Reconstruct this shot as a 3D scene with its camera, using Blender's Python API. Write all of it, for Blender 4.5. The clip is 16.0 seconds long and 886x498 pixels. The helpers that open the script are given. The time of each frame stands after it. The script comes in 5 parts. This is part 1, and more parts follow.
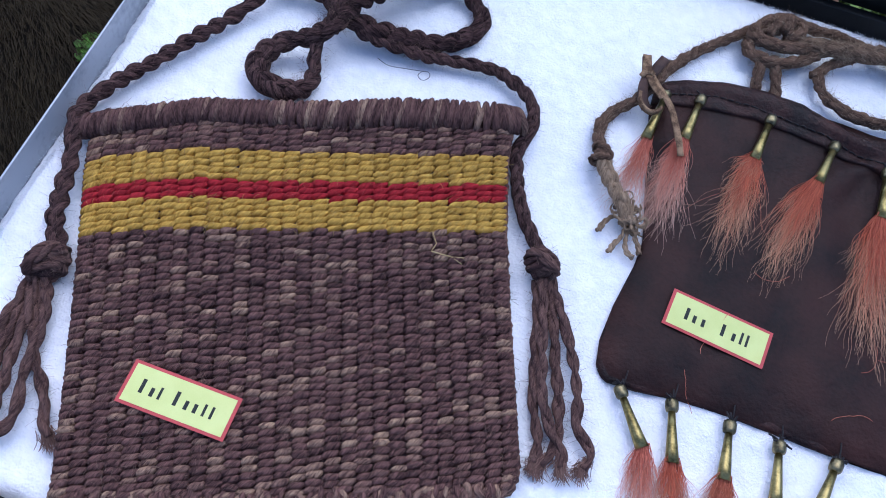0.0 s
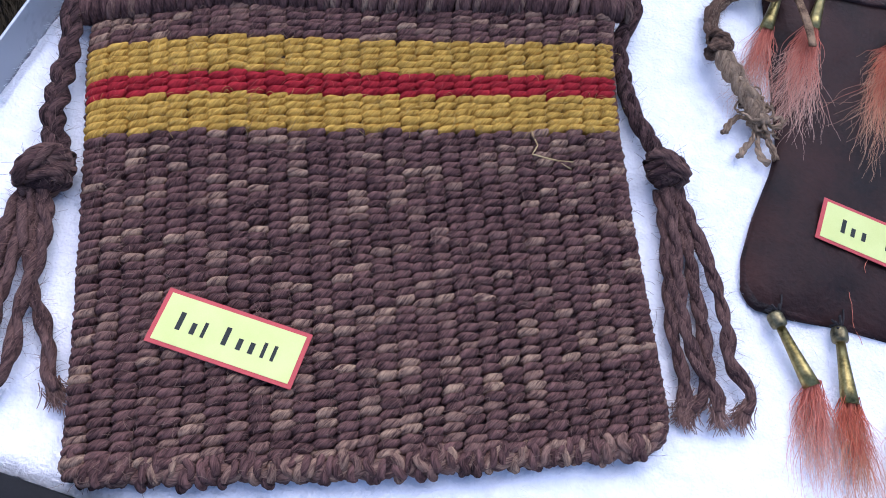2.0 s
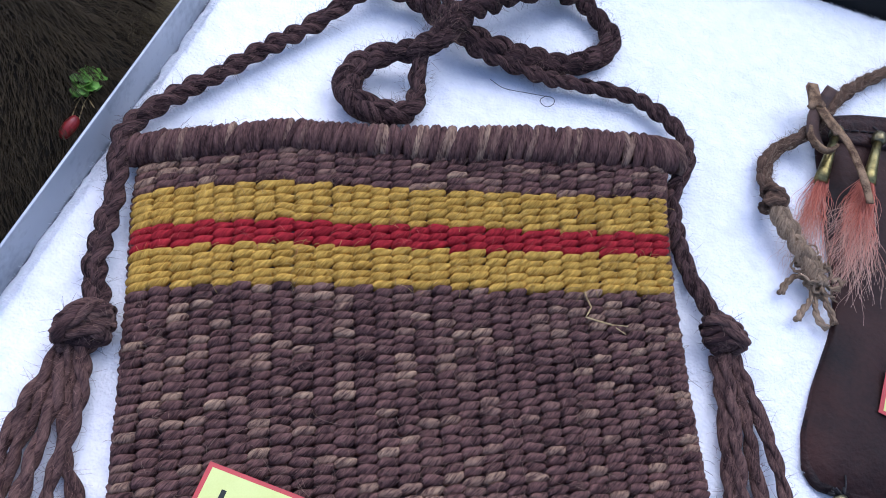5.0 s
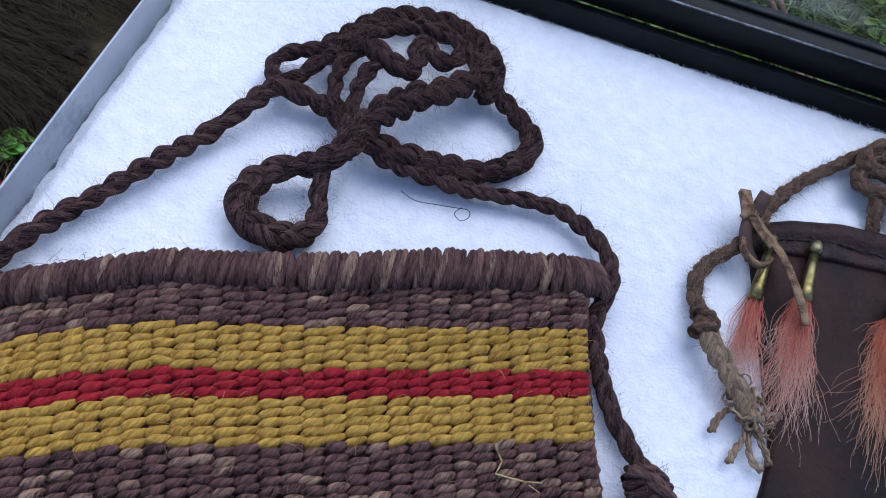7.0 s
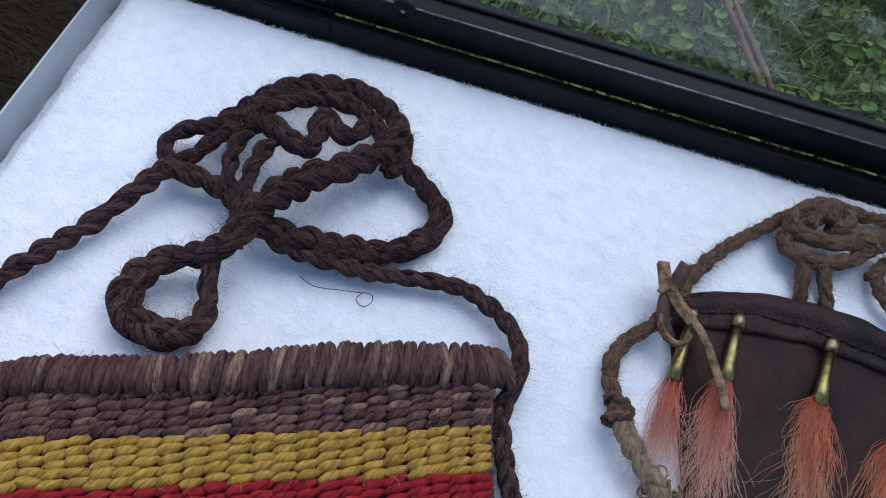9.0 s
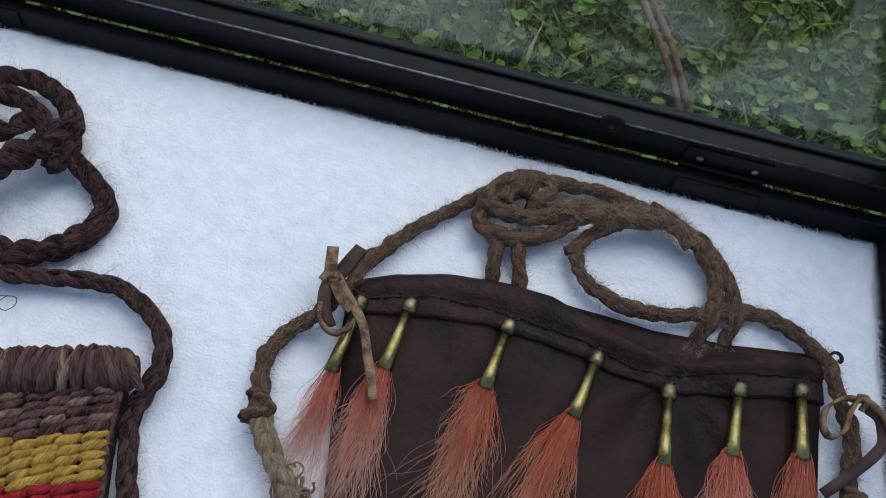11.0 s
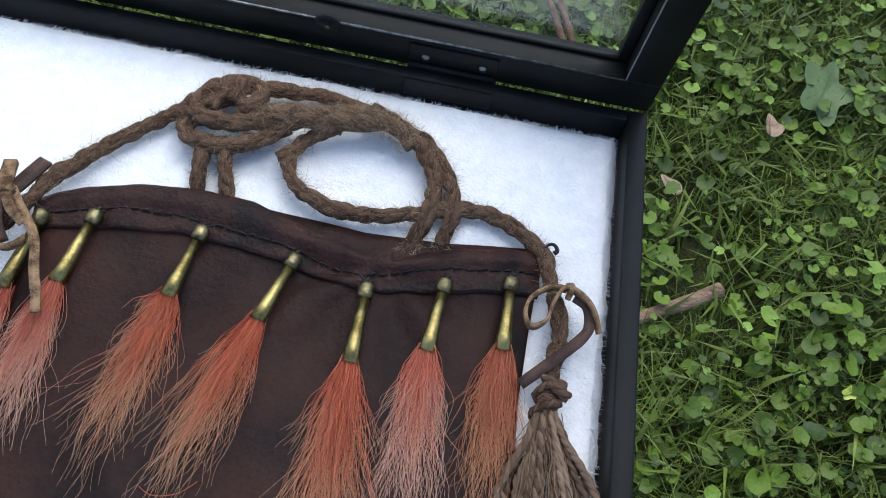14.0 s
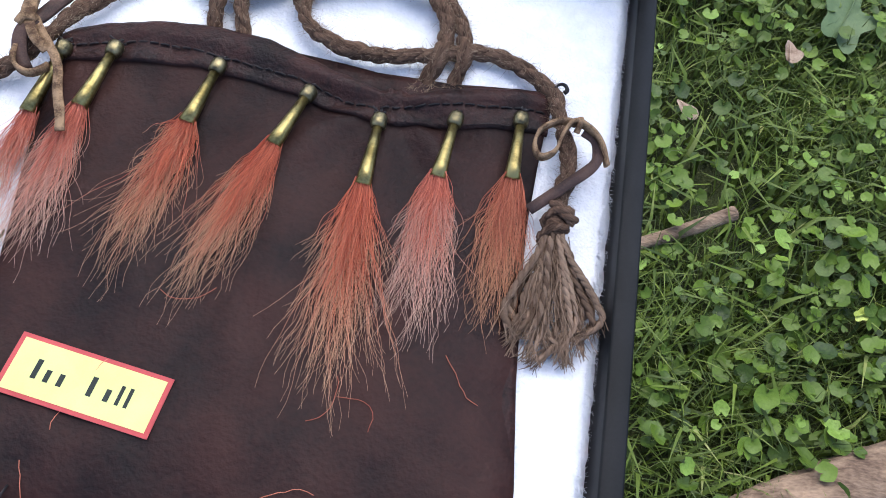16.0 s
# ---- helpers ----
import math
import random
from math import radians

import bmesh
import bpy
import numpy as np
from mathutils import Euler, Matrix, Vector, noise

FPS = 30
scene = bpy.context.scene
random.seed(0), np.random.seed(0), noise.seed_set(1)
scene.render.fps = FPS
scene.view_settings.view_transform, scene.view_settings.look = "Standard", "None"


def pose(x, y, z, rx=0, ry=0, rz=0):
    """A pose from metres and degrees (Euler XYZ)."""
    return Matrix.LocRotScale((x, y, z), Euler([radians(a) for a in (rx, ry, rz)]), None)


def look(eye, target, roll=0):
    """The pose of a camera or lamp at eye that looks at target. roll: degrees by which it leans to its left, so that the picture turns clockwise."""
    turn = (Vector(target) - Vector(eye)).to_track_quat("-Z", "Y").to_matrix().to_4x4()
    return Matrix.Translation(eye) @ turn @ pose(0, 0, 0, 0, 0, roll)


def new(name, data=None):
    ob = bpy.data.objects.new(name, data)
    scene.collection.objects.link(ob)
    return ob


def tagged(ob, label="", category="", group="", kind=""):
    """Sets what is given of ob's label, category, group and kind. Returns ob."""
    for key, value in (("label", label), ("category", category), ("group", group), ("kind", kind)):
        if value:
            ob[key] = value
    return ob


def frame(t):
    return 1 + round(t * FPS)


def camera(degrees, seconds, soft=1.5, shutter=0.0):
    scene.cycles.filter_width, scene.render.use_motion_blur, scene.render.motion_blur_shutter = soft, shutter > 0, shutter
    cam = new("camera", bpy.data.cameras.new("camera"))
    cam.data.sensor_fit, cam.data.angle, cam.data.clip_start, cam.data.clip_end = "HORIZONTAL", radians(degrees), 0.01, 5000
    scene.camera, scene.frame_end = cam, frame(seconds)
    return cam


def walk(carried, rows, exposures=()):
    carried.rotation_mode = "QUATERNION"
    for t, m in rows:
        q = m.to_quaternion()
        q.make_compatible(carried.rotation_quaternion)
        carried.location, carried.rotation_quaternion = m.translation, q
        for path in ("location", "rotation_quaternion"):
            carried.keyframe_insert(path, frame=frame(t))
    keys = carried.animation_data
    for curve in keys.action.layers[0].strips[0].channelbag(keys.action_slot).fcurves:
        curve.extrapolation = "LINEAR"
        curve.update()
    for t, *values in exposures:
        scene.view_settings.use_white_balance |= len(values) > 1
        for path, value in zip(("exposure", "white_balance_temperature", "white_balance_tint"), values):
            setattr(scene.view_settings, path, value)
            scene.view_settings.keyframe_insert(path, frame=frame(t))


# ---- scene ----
cam = camera(56.4, 16.0, soft=0.95)
PATH = [
    (0, (-0.0070, -0.0025, 1.2517), (-0.0557, 0.2545, 0.7117), 9.53),
    (0.5, (-0.0279, -0.0171, 1.2078), (-0.0495, 0.2468, 0.6693), 13.41),
    (1, (-0.0549, -0.0159, 1.1634), (-0.0608, 0.2588, 0.6300), 15.97),
    (1.5, (-0.0652, -0.0250, 1.1405), (-0.0789, 0.2540, 0.6096), 14.88),
    (2, (-0.0667, -0.0254, 1.1337), (-0.0874, 0.2471, 0.5995), 14.09),
    (2.5, (-0.0590, -0.0273, 1.1291), (-0.0764, 0.2468, 0.5957), 14.91),
    (3, (-0.0797, -0.0210, 1.1252), (-0.1002, 0.2540, 0.5923), 15.00),
    (3.5, (-0.0937, -0.0130, 1.1332), (-0.1243, 0.2662, 0.6031), 14.04),
    (4, (-0.1044, -0.0035, 1.1386), (-0.1413, 0.2826, 0.6124), 13.54),
    (6.5, (-0.0959, 0.0666, 1.1442), (-0.1223, 0.3862, 0.6370), 14.97),
    (7, (-0.0925, 0.0904, 1.1449), (-0.1142, 0.4092, 0.6371), 15.46),
    (7.5, (-0.0932, 0.1014, 1.1485), (-0.1097, 0.4240, 0.6429), 15.74),
    (8, (-0.0931, 0.1120, 1.1515), (-0.1162, 0.4436, 0.6520), 14.77),
    (10.3, (0.0343, 0.1774, 1.1527), (0.0243, 0.4959, 0.6443), 13.56),
    (10.5, (0.0513, 0.1799, 1.1554), (0.0396, 0.4980, 0.6468), 13.15),
    (11, (0.0964, 0.1989, 1.1596), (0.0844, 0.5119, 0.6478), 12.31),
    (11.5, (0.1391, 0.2150, 1.1523), (0.1310, 0.5258, 0.6391), 12.14),
    (12, (0.1806, 0.2225, 1.1555), (0.1703, 0.5333, 0.6423), 10.78),
    (12.5, (0.2109, 0.2320, 1.1513), (0.2080, 0.5450, 0.6394), 11.10),
    (13, (0.2221, 0.2163, 1.1510), (0.2296, 0.5302, 0.6397), 12.05),
    (13.5, (0.2226, 0.2047, 1.1488), (0.2341, 0.5155, 0.6357), 12.75),
    (14, (0.2320, 0.2008, 1.1405), (0.2453, 0.5058, 0.6240), 13.25),
    (14.5, (0.2403, 0.1957, 1.1304), (0.2542, 0.4914, 0.6085), 13.50),
    (15, (0.2482, 0.1845, 1.1252), (0.2612, 0.4693, 0.5973), 13.51),
    (15.5, (0.2495, 0.1618, 1.1243), (0.2591, 0.4412, 0.5934), 12.94),
    (16, (0.2459, 0.1443, 1.1201), (0.2534, 0.4234, 0.5890), 12.83),
]
EXPOSURES = [(0, 0.24, 5080, 16), (1.5, 0.43, 5290, 19), (3.5, 0.55, 5320, 21), (4.2, 0.51, 5310, 19), (7, 0.02, 5230, 15), (8, -0.03, 5280, 12), (10.5, -0.25, 5720, 8), (11.5, -0.08, 5800, 6), (12.5, 0.30, 5880, 5), (14, 0.52, 5950, 7), (16, 0.90, 5860, 13)]
walk(cam, [(t, look(eye, target, roll)) for t, eye, target, roll in PATH], EXPOSURES)

# ---- light ----
world = bpy.data.worlds.new("world")
scene.world = world
world.use_nodes = True
wn = world.node_tree
sky = wn.nodes.new("ShaderNodeTexSky")
sky.sky_type = "NISHITA"
sky.sun_disc = False
sky.dust_density = 3.0
sky.sun_elevation, sky.sun_rotation = radians(60), radians(325)
wn.links.new(sky.outputs[0], wn.nodes["Background"].inputs[0])
wn.nodes["Background"].inputs[1].default_value = 0.17
sun = new("sun", bpy.data.lights.new("sun", "SUN"))
sun.data.energy, sun.data.angle, sun.data.color = 1.1, radians(45), (1.0, 0.95, 0.88)
sun.rotation_euler = (radians(30), 0, radians(145))

# ---- materials ----
def material(name, dark, light, rough=0.8, metal=0.0, scale=40.0, fine=400.0, bump=0.3, depth=0.001, island=0.0,
             ramp=(0.3, 0.7), wave=0.0, wave_turn=0.0, spec=0.4, pale=None, pale_from=0.9, along=None, stretch=(1, 1, 1), coat=0.0,
             sheen=0.0, fib=False, fw=0.45):
    """A principled surface: two noise scales mix two colours, island varies piece by piece, wave gives a yarn's twist."""
    m = bpy.data.materials.new(name)
    m.use_nodes = True
    nt = m.node_tree
    N, L = nt.nodes, nt.links
    b = N["Principled BSDF"]
    tc = N.new("ShaderNodeTexCoord")
    mp = N.new("ShaderNodeMapping")
    mp.inputs["Scale"].default_value = stretch
    if fib:
        fa = N.new("ShaderNodeAttribute")
        fa.attribute_name = "fib"
        L.new(fa.outputs["Vector"], mp.inputs[0])
    else:
        L.new(tc.outputs["Object"], mp.inputs[0])
    big = N.new("ShaderNodeTexNoise")
    big.inputs["Scale"].default_value, big.inputs["Detail"].default_value = scale, 5
    small = N.new("ShaderNodeTexNoise")
    small.inputs["Scale"].default_value, small.inputs["Detail"].default_value = fine, 3
    for n in (big, small):
        L.new(mp.outputs[0], n.inputs["Vector"])
    add = N.new("ShaderNodeMath")
    add.operation = "MULTIPLY_ADD"
    L.new(small.outputs["Fac"], add.inputs[0])
    add.inputs[1].default_value = fw
    L.new(big.outputs["Fac"], add.inputs[2])
    rng = N.new("ShaderNodeMapRange")
    rng.inputs["From Min"].default_value, rng.inputs["From Max"].default_value = ramp[0] + fw / 2, ramp[1] + fw / 2
    L.new(add.outputs[0], rng.inputs["Value"])
    fac = rng.outputs[0]
    geo = None
    if island > 0:
        geo = N.new("ShaderNodeNewGeometry")
        mixi = N.new("ShaderNodeMix")
        mixi.inputs["Factor"].default_value = island
        L.new(fac, mixi.inputs["A"])
        L.new(geo.outputs["Random Per Island"], mixi.inputs["B"])
        fac = mixi.outputs["Result"]
    mix = N.new("ShaderNodeMix")
    mix.data_type = "RGBA"
    mix.inputs["A"].default_value, mix.inputs["B"].default_value = (*dark, 1), (*light, 1)
    L.new(fac, mix.inputs["Factor"])
    col = mix.outputs["Result"]
    if pale:
        if geo is None:
            geo = N.new("ShaderNodeNewGeometry")
        pr = N.new("ShaderNodeMapRange")
        pr.inputs["From Min"].default_value, pr.inputs["From Max"].default_value = pale_from, 1.0
        L.new(geo.outputs["Random Per Island"], pr.inputs["Value"])
        pm = N.new("ShaderNodeMix")
        pm.data_type = "RGBA"
        pm.inputs["B"].default_value = (*pale, 1)
        pk = N.new("ShaderNodeMath")
        pk.operation = "MULTIPLY"
        pk.use_clamp = True
        L.new(pr.outputs[0], pk.inputs[0])
        L.new(rng.outputs[0], pk.inputs[1])
        L.new(pk.outputs[0], pm.inputs["Factor"])
        L.new(col, pm.inputs["A"])
        col = pm.outputs["Result"]
    if along:
        at = N.new("ShaderNodeAttribute")
        at.attribute_name = "along"
        cr = N.new("ShaderNodeMapRange")
        cr.inputs["From Min"].default_value, cr.inputs["From Max"].default_value = along[1], along[2]
        L.new(at.outputs["Fac"], cr.inputs["Value"])
        am = N.new("ShaderNodeMix")
        am.data_type = "RGBA"
        am.inputs["B"].default_value = (*along[0], 1)
        L.new(cr.outputs[0], am.inputs["Factor"])
        L.new(col, am.inputs["A"])
        col = am.outputs["Result"]
    L.new(col, b.inputs["Base Color"])
    b.inputs["Roughness"].default_value, b.inputs["Metallic"].default_value = rough, metal
    b.inputs["Specular IOR Level"].default_value = spec
    b.inputs["Coat Weight"].default_value = coat
    b.inputs["Sheen Weight"].default_value = sheen
    height = add.outputs[0]
    if wave > 0:
        wm = N.new("ShaderNodeMapping")
        wm.inputs["Rotation"].default_value = (0, 0, radians(wave_turn))
        L.new(tc.outputs["Object"], wm.inputs[0])
        w = N.new("ShaderNodeTexWave")
        w.inputs["Scale"].default_value, w.inputs["Distortion"].default_value = wave, 3.0
        w.inputs["Detail"].default_value, w.inputs["Detail Scale"].default_value = 2, 1.5
        L.new(wm.outputs[0], w.inputs[0])
        wa = N.new("ShaderNodeMath")
        wa.operation = "MULTIPLY_ADD"
        wa.inputs[1].default_value = 0.8
        L.new(w.outputs["Fac"], wa.inputs[0])
        L.new(height, wa.inputs[2])
        height = wa.outputs[0]
    if bump > 0:
        bp = N.new("ShaderNodeBump")
        bp.inputs["Strength"].default_value, bp.inputs["Distance"].default_value = bump, depth
        L.new(height, bp.inputs["Height"])
        L.new(bp.outputs[0], b.inputs["Normal"])
    return m


YARN = dict(rough=0.92, spec=0.12, scale=430, fine=1700, bump=1.0, depth=0.0011, sheen=0.0, fib=True, fw=0.9, stretch=(0.22, 1, 1))
brown_yarn = material("brown_yarn", (0.0215, 0.0108, 0.0102), (0.272, 0.143, 0.117), island=0.24, ramp=(0.30, 0.86), pale=(0.52, 0.36, 0.21),
                      pale_from=0.69, **YARN)
yellow_yarn = material("yellow_yarn", (0.22, 0.112, 0.013), (0.74, 0.470, 0.092), island=0.14, ramp=(0.24, 0.80), **YARN)
red_yarn = material("red_yarn", (0.14, 0.0066, 0.010), (0.48, 0.034, 0.040), island=0.14, ramp=(0.24, 0.80), **YARN)
hem_yarn = material("hem_yarn", (0.028, 0.014, 0.013), (0.205, 0.110, 0.090), island=0.25, ramp=(0.30, 0.8), pale=(0.42, 0.29, 0.18), pale_from=0.75, **YARN)
dark_cord = material("dark_cord", (0.006, 0.0033, 0.0037), (0.100, 0.052, 0.047), island=0.10, ramp=(0.34, 0.84), pale=(0.17, 0.10, 0.082), pale_from=0.45, **YARN)
cord_tip = material("cord_tip", (0.10, 0.055, 0.043), (0.36, 0.215, 0.16), rough=0.9, spec=0.15, scale=90, fine=1200, bump=0.0,
                    island=0.7)
jute = material("jute", (0.034, 0.018, 0.011), (0.23, 0.142, 0.092), island=0.12, ramp=(0.24, 0.86), **YARN)
jute_end = material("matted_jute", (0.045, 0.026, 0.016), (0.28, 0.185, 0.118), island=0.12, ramp=(0.26, 0.84), **YARN)
frayed_jute = material("frayed_jute", (0.085, 0.050, 0.028), (0.50, 0.355, 0.22), island=0.35, ramp=(0.30, 0.75), **YARN)
jute_pale = material("jute_pale", (0.13, 0.085, 0.052), (0.52, 0.40, 0.27), rough=0.95, spec=0.12, scale=120, fine=1500,
                     bump=0.0, island=0.7)
jute_mid = material("unravelled_jute", (0.07, 0.042, 0.026), (0.33, 0.225, 0.15), rough=0.95, spec=0.1, scale=120, fine=1500, bump=0.0, island=0.75)
fuzz_brown = material("fuzz_brown", (0.05, 0.03, 0.025), (0.28, 0.18, 0.12), rough=0.9, island=1.0, bump=0)
fuzz_red = material("fuzz_red", (0.2, 0.02, 0.02), (0.5, 0.12, 0.08), rough=0.9, island=1.0, bump=0)
tassel_yarn = material("tassel_yarn", (0.012, 0.0066, 0.0066), (0.155, 0.083, 0.072), island=0.3, ramp=(0.3, 0.86), pale=(0.3, 0.18, 0.13), pale_from=0.3, **YARN)
fuzz_gold = material("fuzz_gold", (0.28, 0.17, 0.03), (0.6, 0.43, 0.13), rough=0.9, island=1.0, bump=0)
straw_mat = material("dry_straw", (0.35, 0.23, 0.08), (0.6, 0.45, 0.2), rough=0.7, bump=0.1)
leather = material("brown_leather", (0.0070, 0.0034, 0.0030), (0.053, 0.0182, 0.0124), rough=0.58, spec=0.18, scale=24, fine=420,
                   bump=1.0, depth=0.0018, ramp=(0.30, 0.88), fw=0.28)
hem_leather = material("hem_leather", (0.0090, 0.0047, 0.0042), (0.060, 0.0222, 0.0162), rough=0.56, spec=0.20, scale=46, fine=480,
                       bump=1.0, depth=0.0018, ramp=(0.34, 0.82))
suede = material("suede_lace", (0.085, 0.047, 0.025), (0.33, 0.21, 0.115), rough=0.85, spec=0.2, ramp=(0.36, 0.62), scale=160, fine=1300, bump=0.4)
suede_dark = material("dark_lace", (0.03, 0.017, 0.014), (0.1, 0.055, 0.04), rough=0.7, spec=0.3, scale=90, fine=1300, bump=0.4)
thread_mat = material("black_thread", (0.006, 0.005, 0.005), (0.02, 0.016, 0.015), rough=0.7, bump=0.2)
brass = material("aged_brass", (0.10, 0.079, 0.026), (0.35, 0.283, 0.108), rough=0.37, metal=1.0, scale=110, fine=700, bump=0.12,
                 depth=0.0004, ramp=(0.3, 0.62))
bead_brass = material("tarnished_brass", (0.05, 0.045, 0.028), (0.30, 0.25, 0.13), rough=0.42, metal=1.0, scale=170, fine=700,
                      bump=0.2, depth=0.0004)
hair_orange = material("orange_hair", (0.32, 0.046, 0.022), (0.76, 0.215, 0.103), rough=0.5, spec=0.35, island=0.9, bump=0,
                       along=((0.70, 0.48, 0.28), 0.48, 1.12))
hair_pink = material("pink_hair", (0.40, 0.082, 0.048), (0.78, 0.26, 0.155), rough=0.5, spec=0.35, island=0.9, bump=0,
                     along=((0.80, 0.60, 0.45), 0.42, 1.12))
hair_rust = material("rust_hair", (0.30, 0.064, 0.030), (0.66, 0.22, 0.115), rough=0.5, spec=0.35, island=0.9, bump=0,
                     along=((0.60, 0.36, 0.18), 0.46, 1.2))
fleece_mat = material("white_fleece", (0.88, 0.89, 0.90), (0.97, 0.97, 0.97), rough=1.0, spec=0.05, scale=120, fine=700, bump=0.7,
                      depth=0.0030, sheen=0.3)
fb = fleece_mat.node_tree.nodes["Principled BSDF"]
fb.inputs["Subsurface Weight"].default_value, fb.inputs["Subsurface Scale"].default_value = 0.2, 0.010
fb.inputs["Subsurface Radius"].default_value = (1, 1, 1)
fibre_white = material("white_fibre", (0.8, 0.82, 0.84), (0.92, 0.92, 0.92), rough=0.9, bump=0)
black_paint = material("black_paint", (0.0045, 0.005, 0.005), (0.010, 0.0105, 0.011), rough=0.5, spec=0.16, scale=30, fine=800,
                       bump=0.12, depth=0.0004)
# scuffed surface whose grey carries the sky reflected in the left panel
sky_grey = material("scuffed_sky_grey", (0.24, 0.26, 0.285), (0.40, 0.425, 0.46), rough=0.42, metal=0.35, scale=22, fine=260,
                      bump=0.1, depth=0.0003, ramp=(0.2, 0.5))
steel = material("dark_steel", (0.1, 0.1, 0.1), (0.3, 0.3, 0.3), rough=0.3, metal=1.0, scale=200, bump=0.1)
card_yellow = material("yellow_card", (0.63, 0.67, 0.215), (0.69, 0.73, 0.26), rough=0.7, scale=60, fine=1500, bump=0.05)
card_red = material("red_card", (0.44, 0.060, 0.056), (0.52, 0.078, 0.072), rough=0.7, scale=60, fine=1500, bump=0.05)
ink = material("black_ink", (0.012, 0.016, 0.012), (0.02, 0.026, 0.02), rough=0.7, bump=0)
soil = material("soil", (0.012, 0.017, 0.004), (0.056, 0.068, 0.017), rough=1.0, scale=14, fine=160, bump=0.8, depth=0.02)
grass_mat = material("grass_blade", (0.022, 0.040, 0.003), (0.150, 0.210, 0.023), rough=0.55, spec=0.35, scale=5, fine=90, island=0.7,
                     bump=0, pale=(0.36, 0.34, 0.14), pale_from=0.93)
leaf_mat = material("round_leaf", (0.011, 0.028, 0.002), (0.150, 0.238, 0.020), rough=0.45, spec=0.28, scale=6, fine=260, island=0.7,
                    bump=0.5, depth=0.003, pale=(0.24, 0.38, 0.075), pale_from=0.88)
oak_mat = material("grey_leaf", (0.065, 0.11, 0.034), (0.11, 0.16, 0.055), rough=0.6, scale=40, fine=300, bump=0.3)
dead_leaf_mat = material("dead_leaf", (0.16, 0.10, 0.06), (0.42, 0.32, 0.22), rough=0.8, scale=60, fine=500, bump=0.4)
yellow_leaf_mat = material("yellow_leaf", (0.28, 0.36, 0.05), (0.46, 0.52, 0.10), rough=0.5, scale=60, fine=500, bump=0.3)
bark = material("bark", (0.085, 0.053, 0.033), (0.33, 0.23, 0.145), rough=0.95, scale=25, fine=220, bump=0.9, depth=0.006,
                stretch=(0.5, 1.4, 1.4))
vine_mat = material("dry_vine", (0.07, 0.035, 0.02), (0.2, 0.11, 0.06), rough=0.9, scale=60, fine=400, bump=0.6)
hide_mat = material("dark_hide", (0.012, 0.009, 0.005), (0.03, 0.022, 0.012), rough=1.0, scale=12, fine=200, bump=0.5)
fur_mat = material("brown_fur", (0.013, 0.009, 0.005), (0.070, 0.050, 0.024), rough=0.75, spec=0.2, scale=7, fine=60, island=0.5, bump=0,
                   along=((0.080, 0.060, 0.030), 0.4, 1.2))
pale_fur_mat = material("pale_fur", (0.05, 0.036, 0.015), (0.16, 0.125, 0.06), rough=0.75, spec=0.2, scale=7, fine=60, island=0.6, bump=0)
sprig_mat = material("sprig_leaf", (0.07, 0.19, 0.015), (0.22, 0.45, 0.06), rough=0.4, scale=60, fine=260, island=0.6, bump=0.3)
red_pod_mat = material("red_pod", (0.15, 0.010, 0.009), (0.26, 0.022, 0.02), rough=0.35, scale=40, bump=0.1)
wood_top = material("table_wood", (0.12, 0.08, 0.05), (0.24, 0.17, 0.11), rough=0.7, scale=15, fine=200, bump=0.3,
                    stretch=(0.3, 3, 3))

glass_mat = bpy.data.materials.new("hazy_glass")
glass_mat.use_nodes = True
gn = glass_mat.node_tree
gb = gn.nodes["Principled BSDF"]
gb.inputs["Base Color"].default_value = (0.97, 1.0, 0.98, 1)
gb.inputs["Roughness"].default_value, gb.inputs["IOR"].default_value = 0.0, 1.45
gb.inputs["Transmission Weight"].default_value = 1.0
# pale patches mixed in for a dusty pane and the sky and trees it reflects
haze = gn.nodes.new("ShaderNodeBsdfDiffuse")
haze.inputs[0].default_value = (0.75, 0.78, 0.78, 1)
dn = gn.nodes.new("ShaderNodeTexNoise")
dn.inputs["Scale"].default_value, dn.inputs["Detail"].default_value = 7.0, 6
dr = gn.nodes.new("ShaderNodeMapRange")
dr.inputs["From Min"].default_value, dr.inputs["From Max"].default_value = 0.35, 0.75
dr.inputs["To Min"].default_value, dr.inputs["To Max"].default_value = 0.0, 0.035
gm = gn.nodes.new("ShaderNodeMixShader")
gn.links.new(dn.outputs["Fac"], dr.inputs["Value"])
gn.links.new(dr.outputs[0], gm.inputs[0])
gn.links.new(gb.outputs[0], gm.inputs[1])
gn.links.new(haze.outputs[0], gm.inputs[2])
gn.links.new(gm.outputs[0], gn.nodes["Material Output"].inputs["Surface"])

# ---- mesh tools ----
class Geo:
    """Vertices and faces of one mesh, with an 'along' value (0 root, 1 tip) for strands."""

    def __init__(self):
        self.v, self.f, self.a, self.fib = [], [], [], []

    def add(self, verts, faces, along=None, fib=None):
        n = len(self.v)
        self.v += [tuple(p) for p in verts]
        self.f += [tuple(i + n for i in q) for q in faces]
        self.a += list(along) if along is not None else [0.0] * len(verts)
        self.fib += list(fib) if fib is not None else [(0.0, 0.0, 0.0)] * len(verts)


ORIGIN = {}


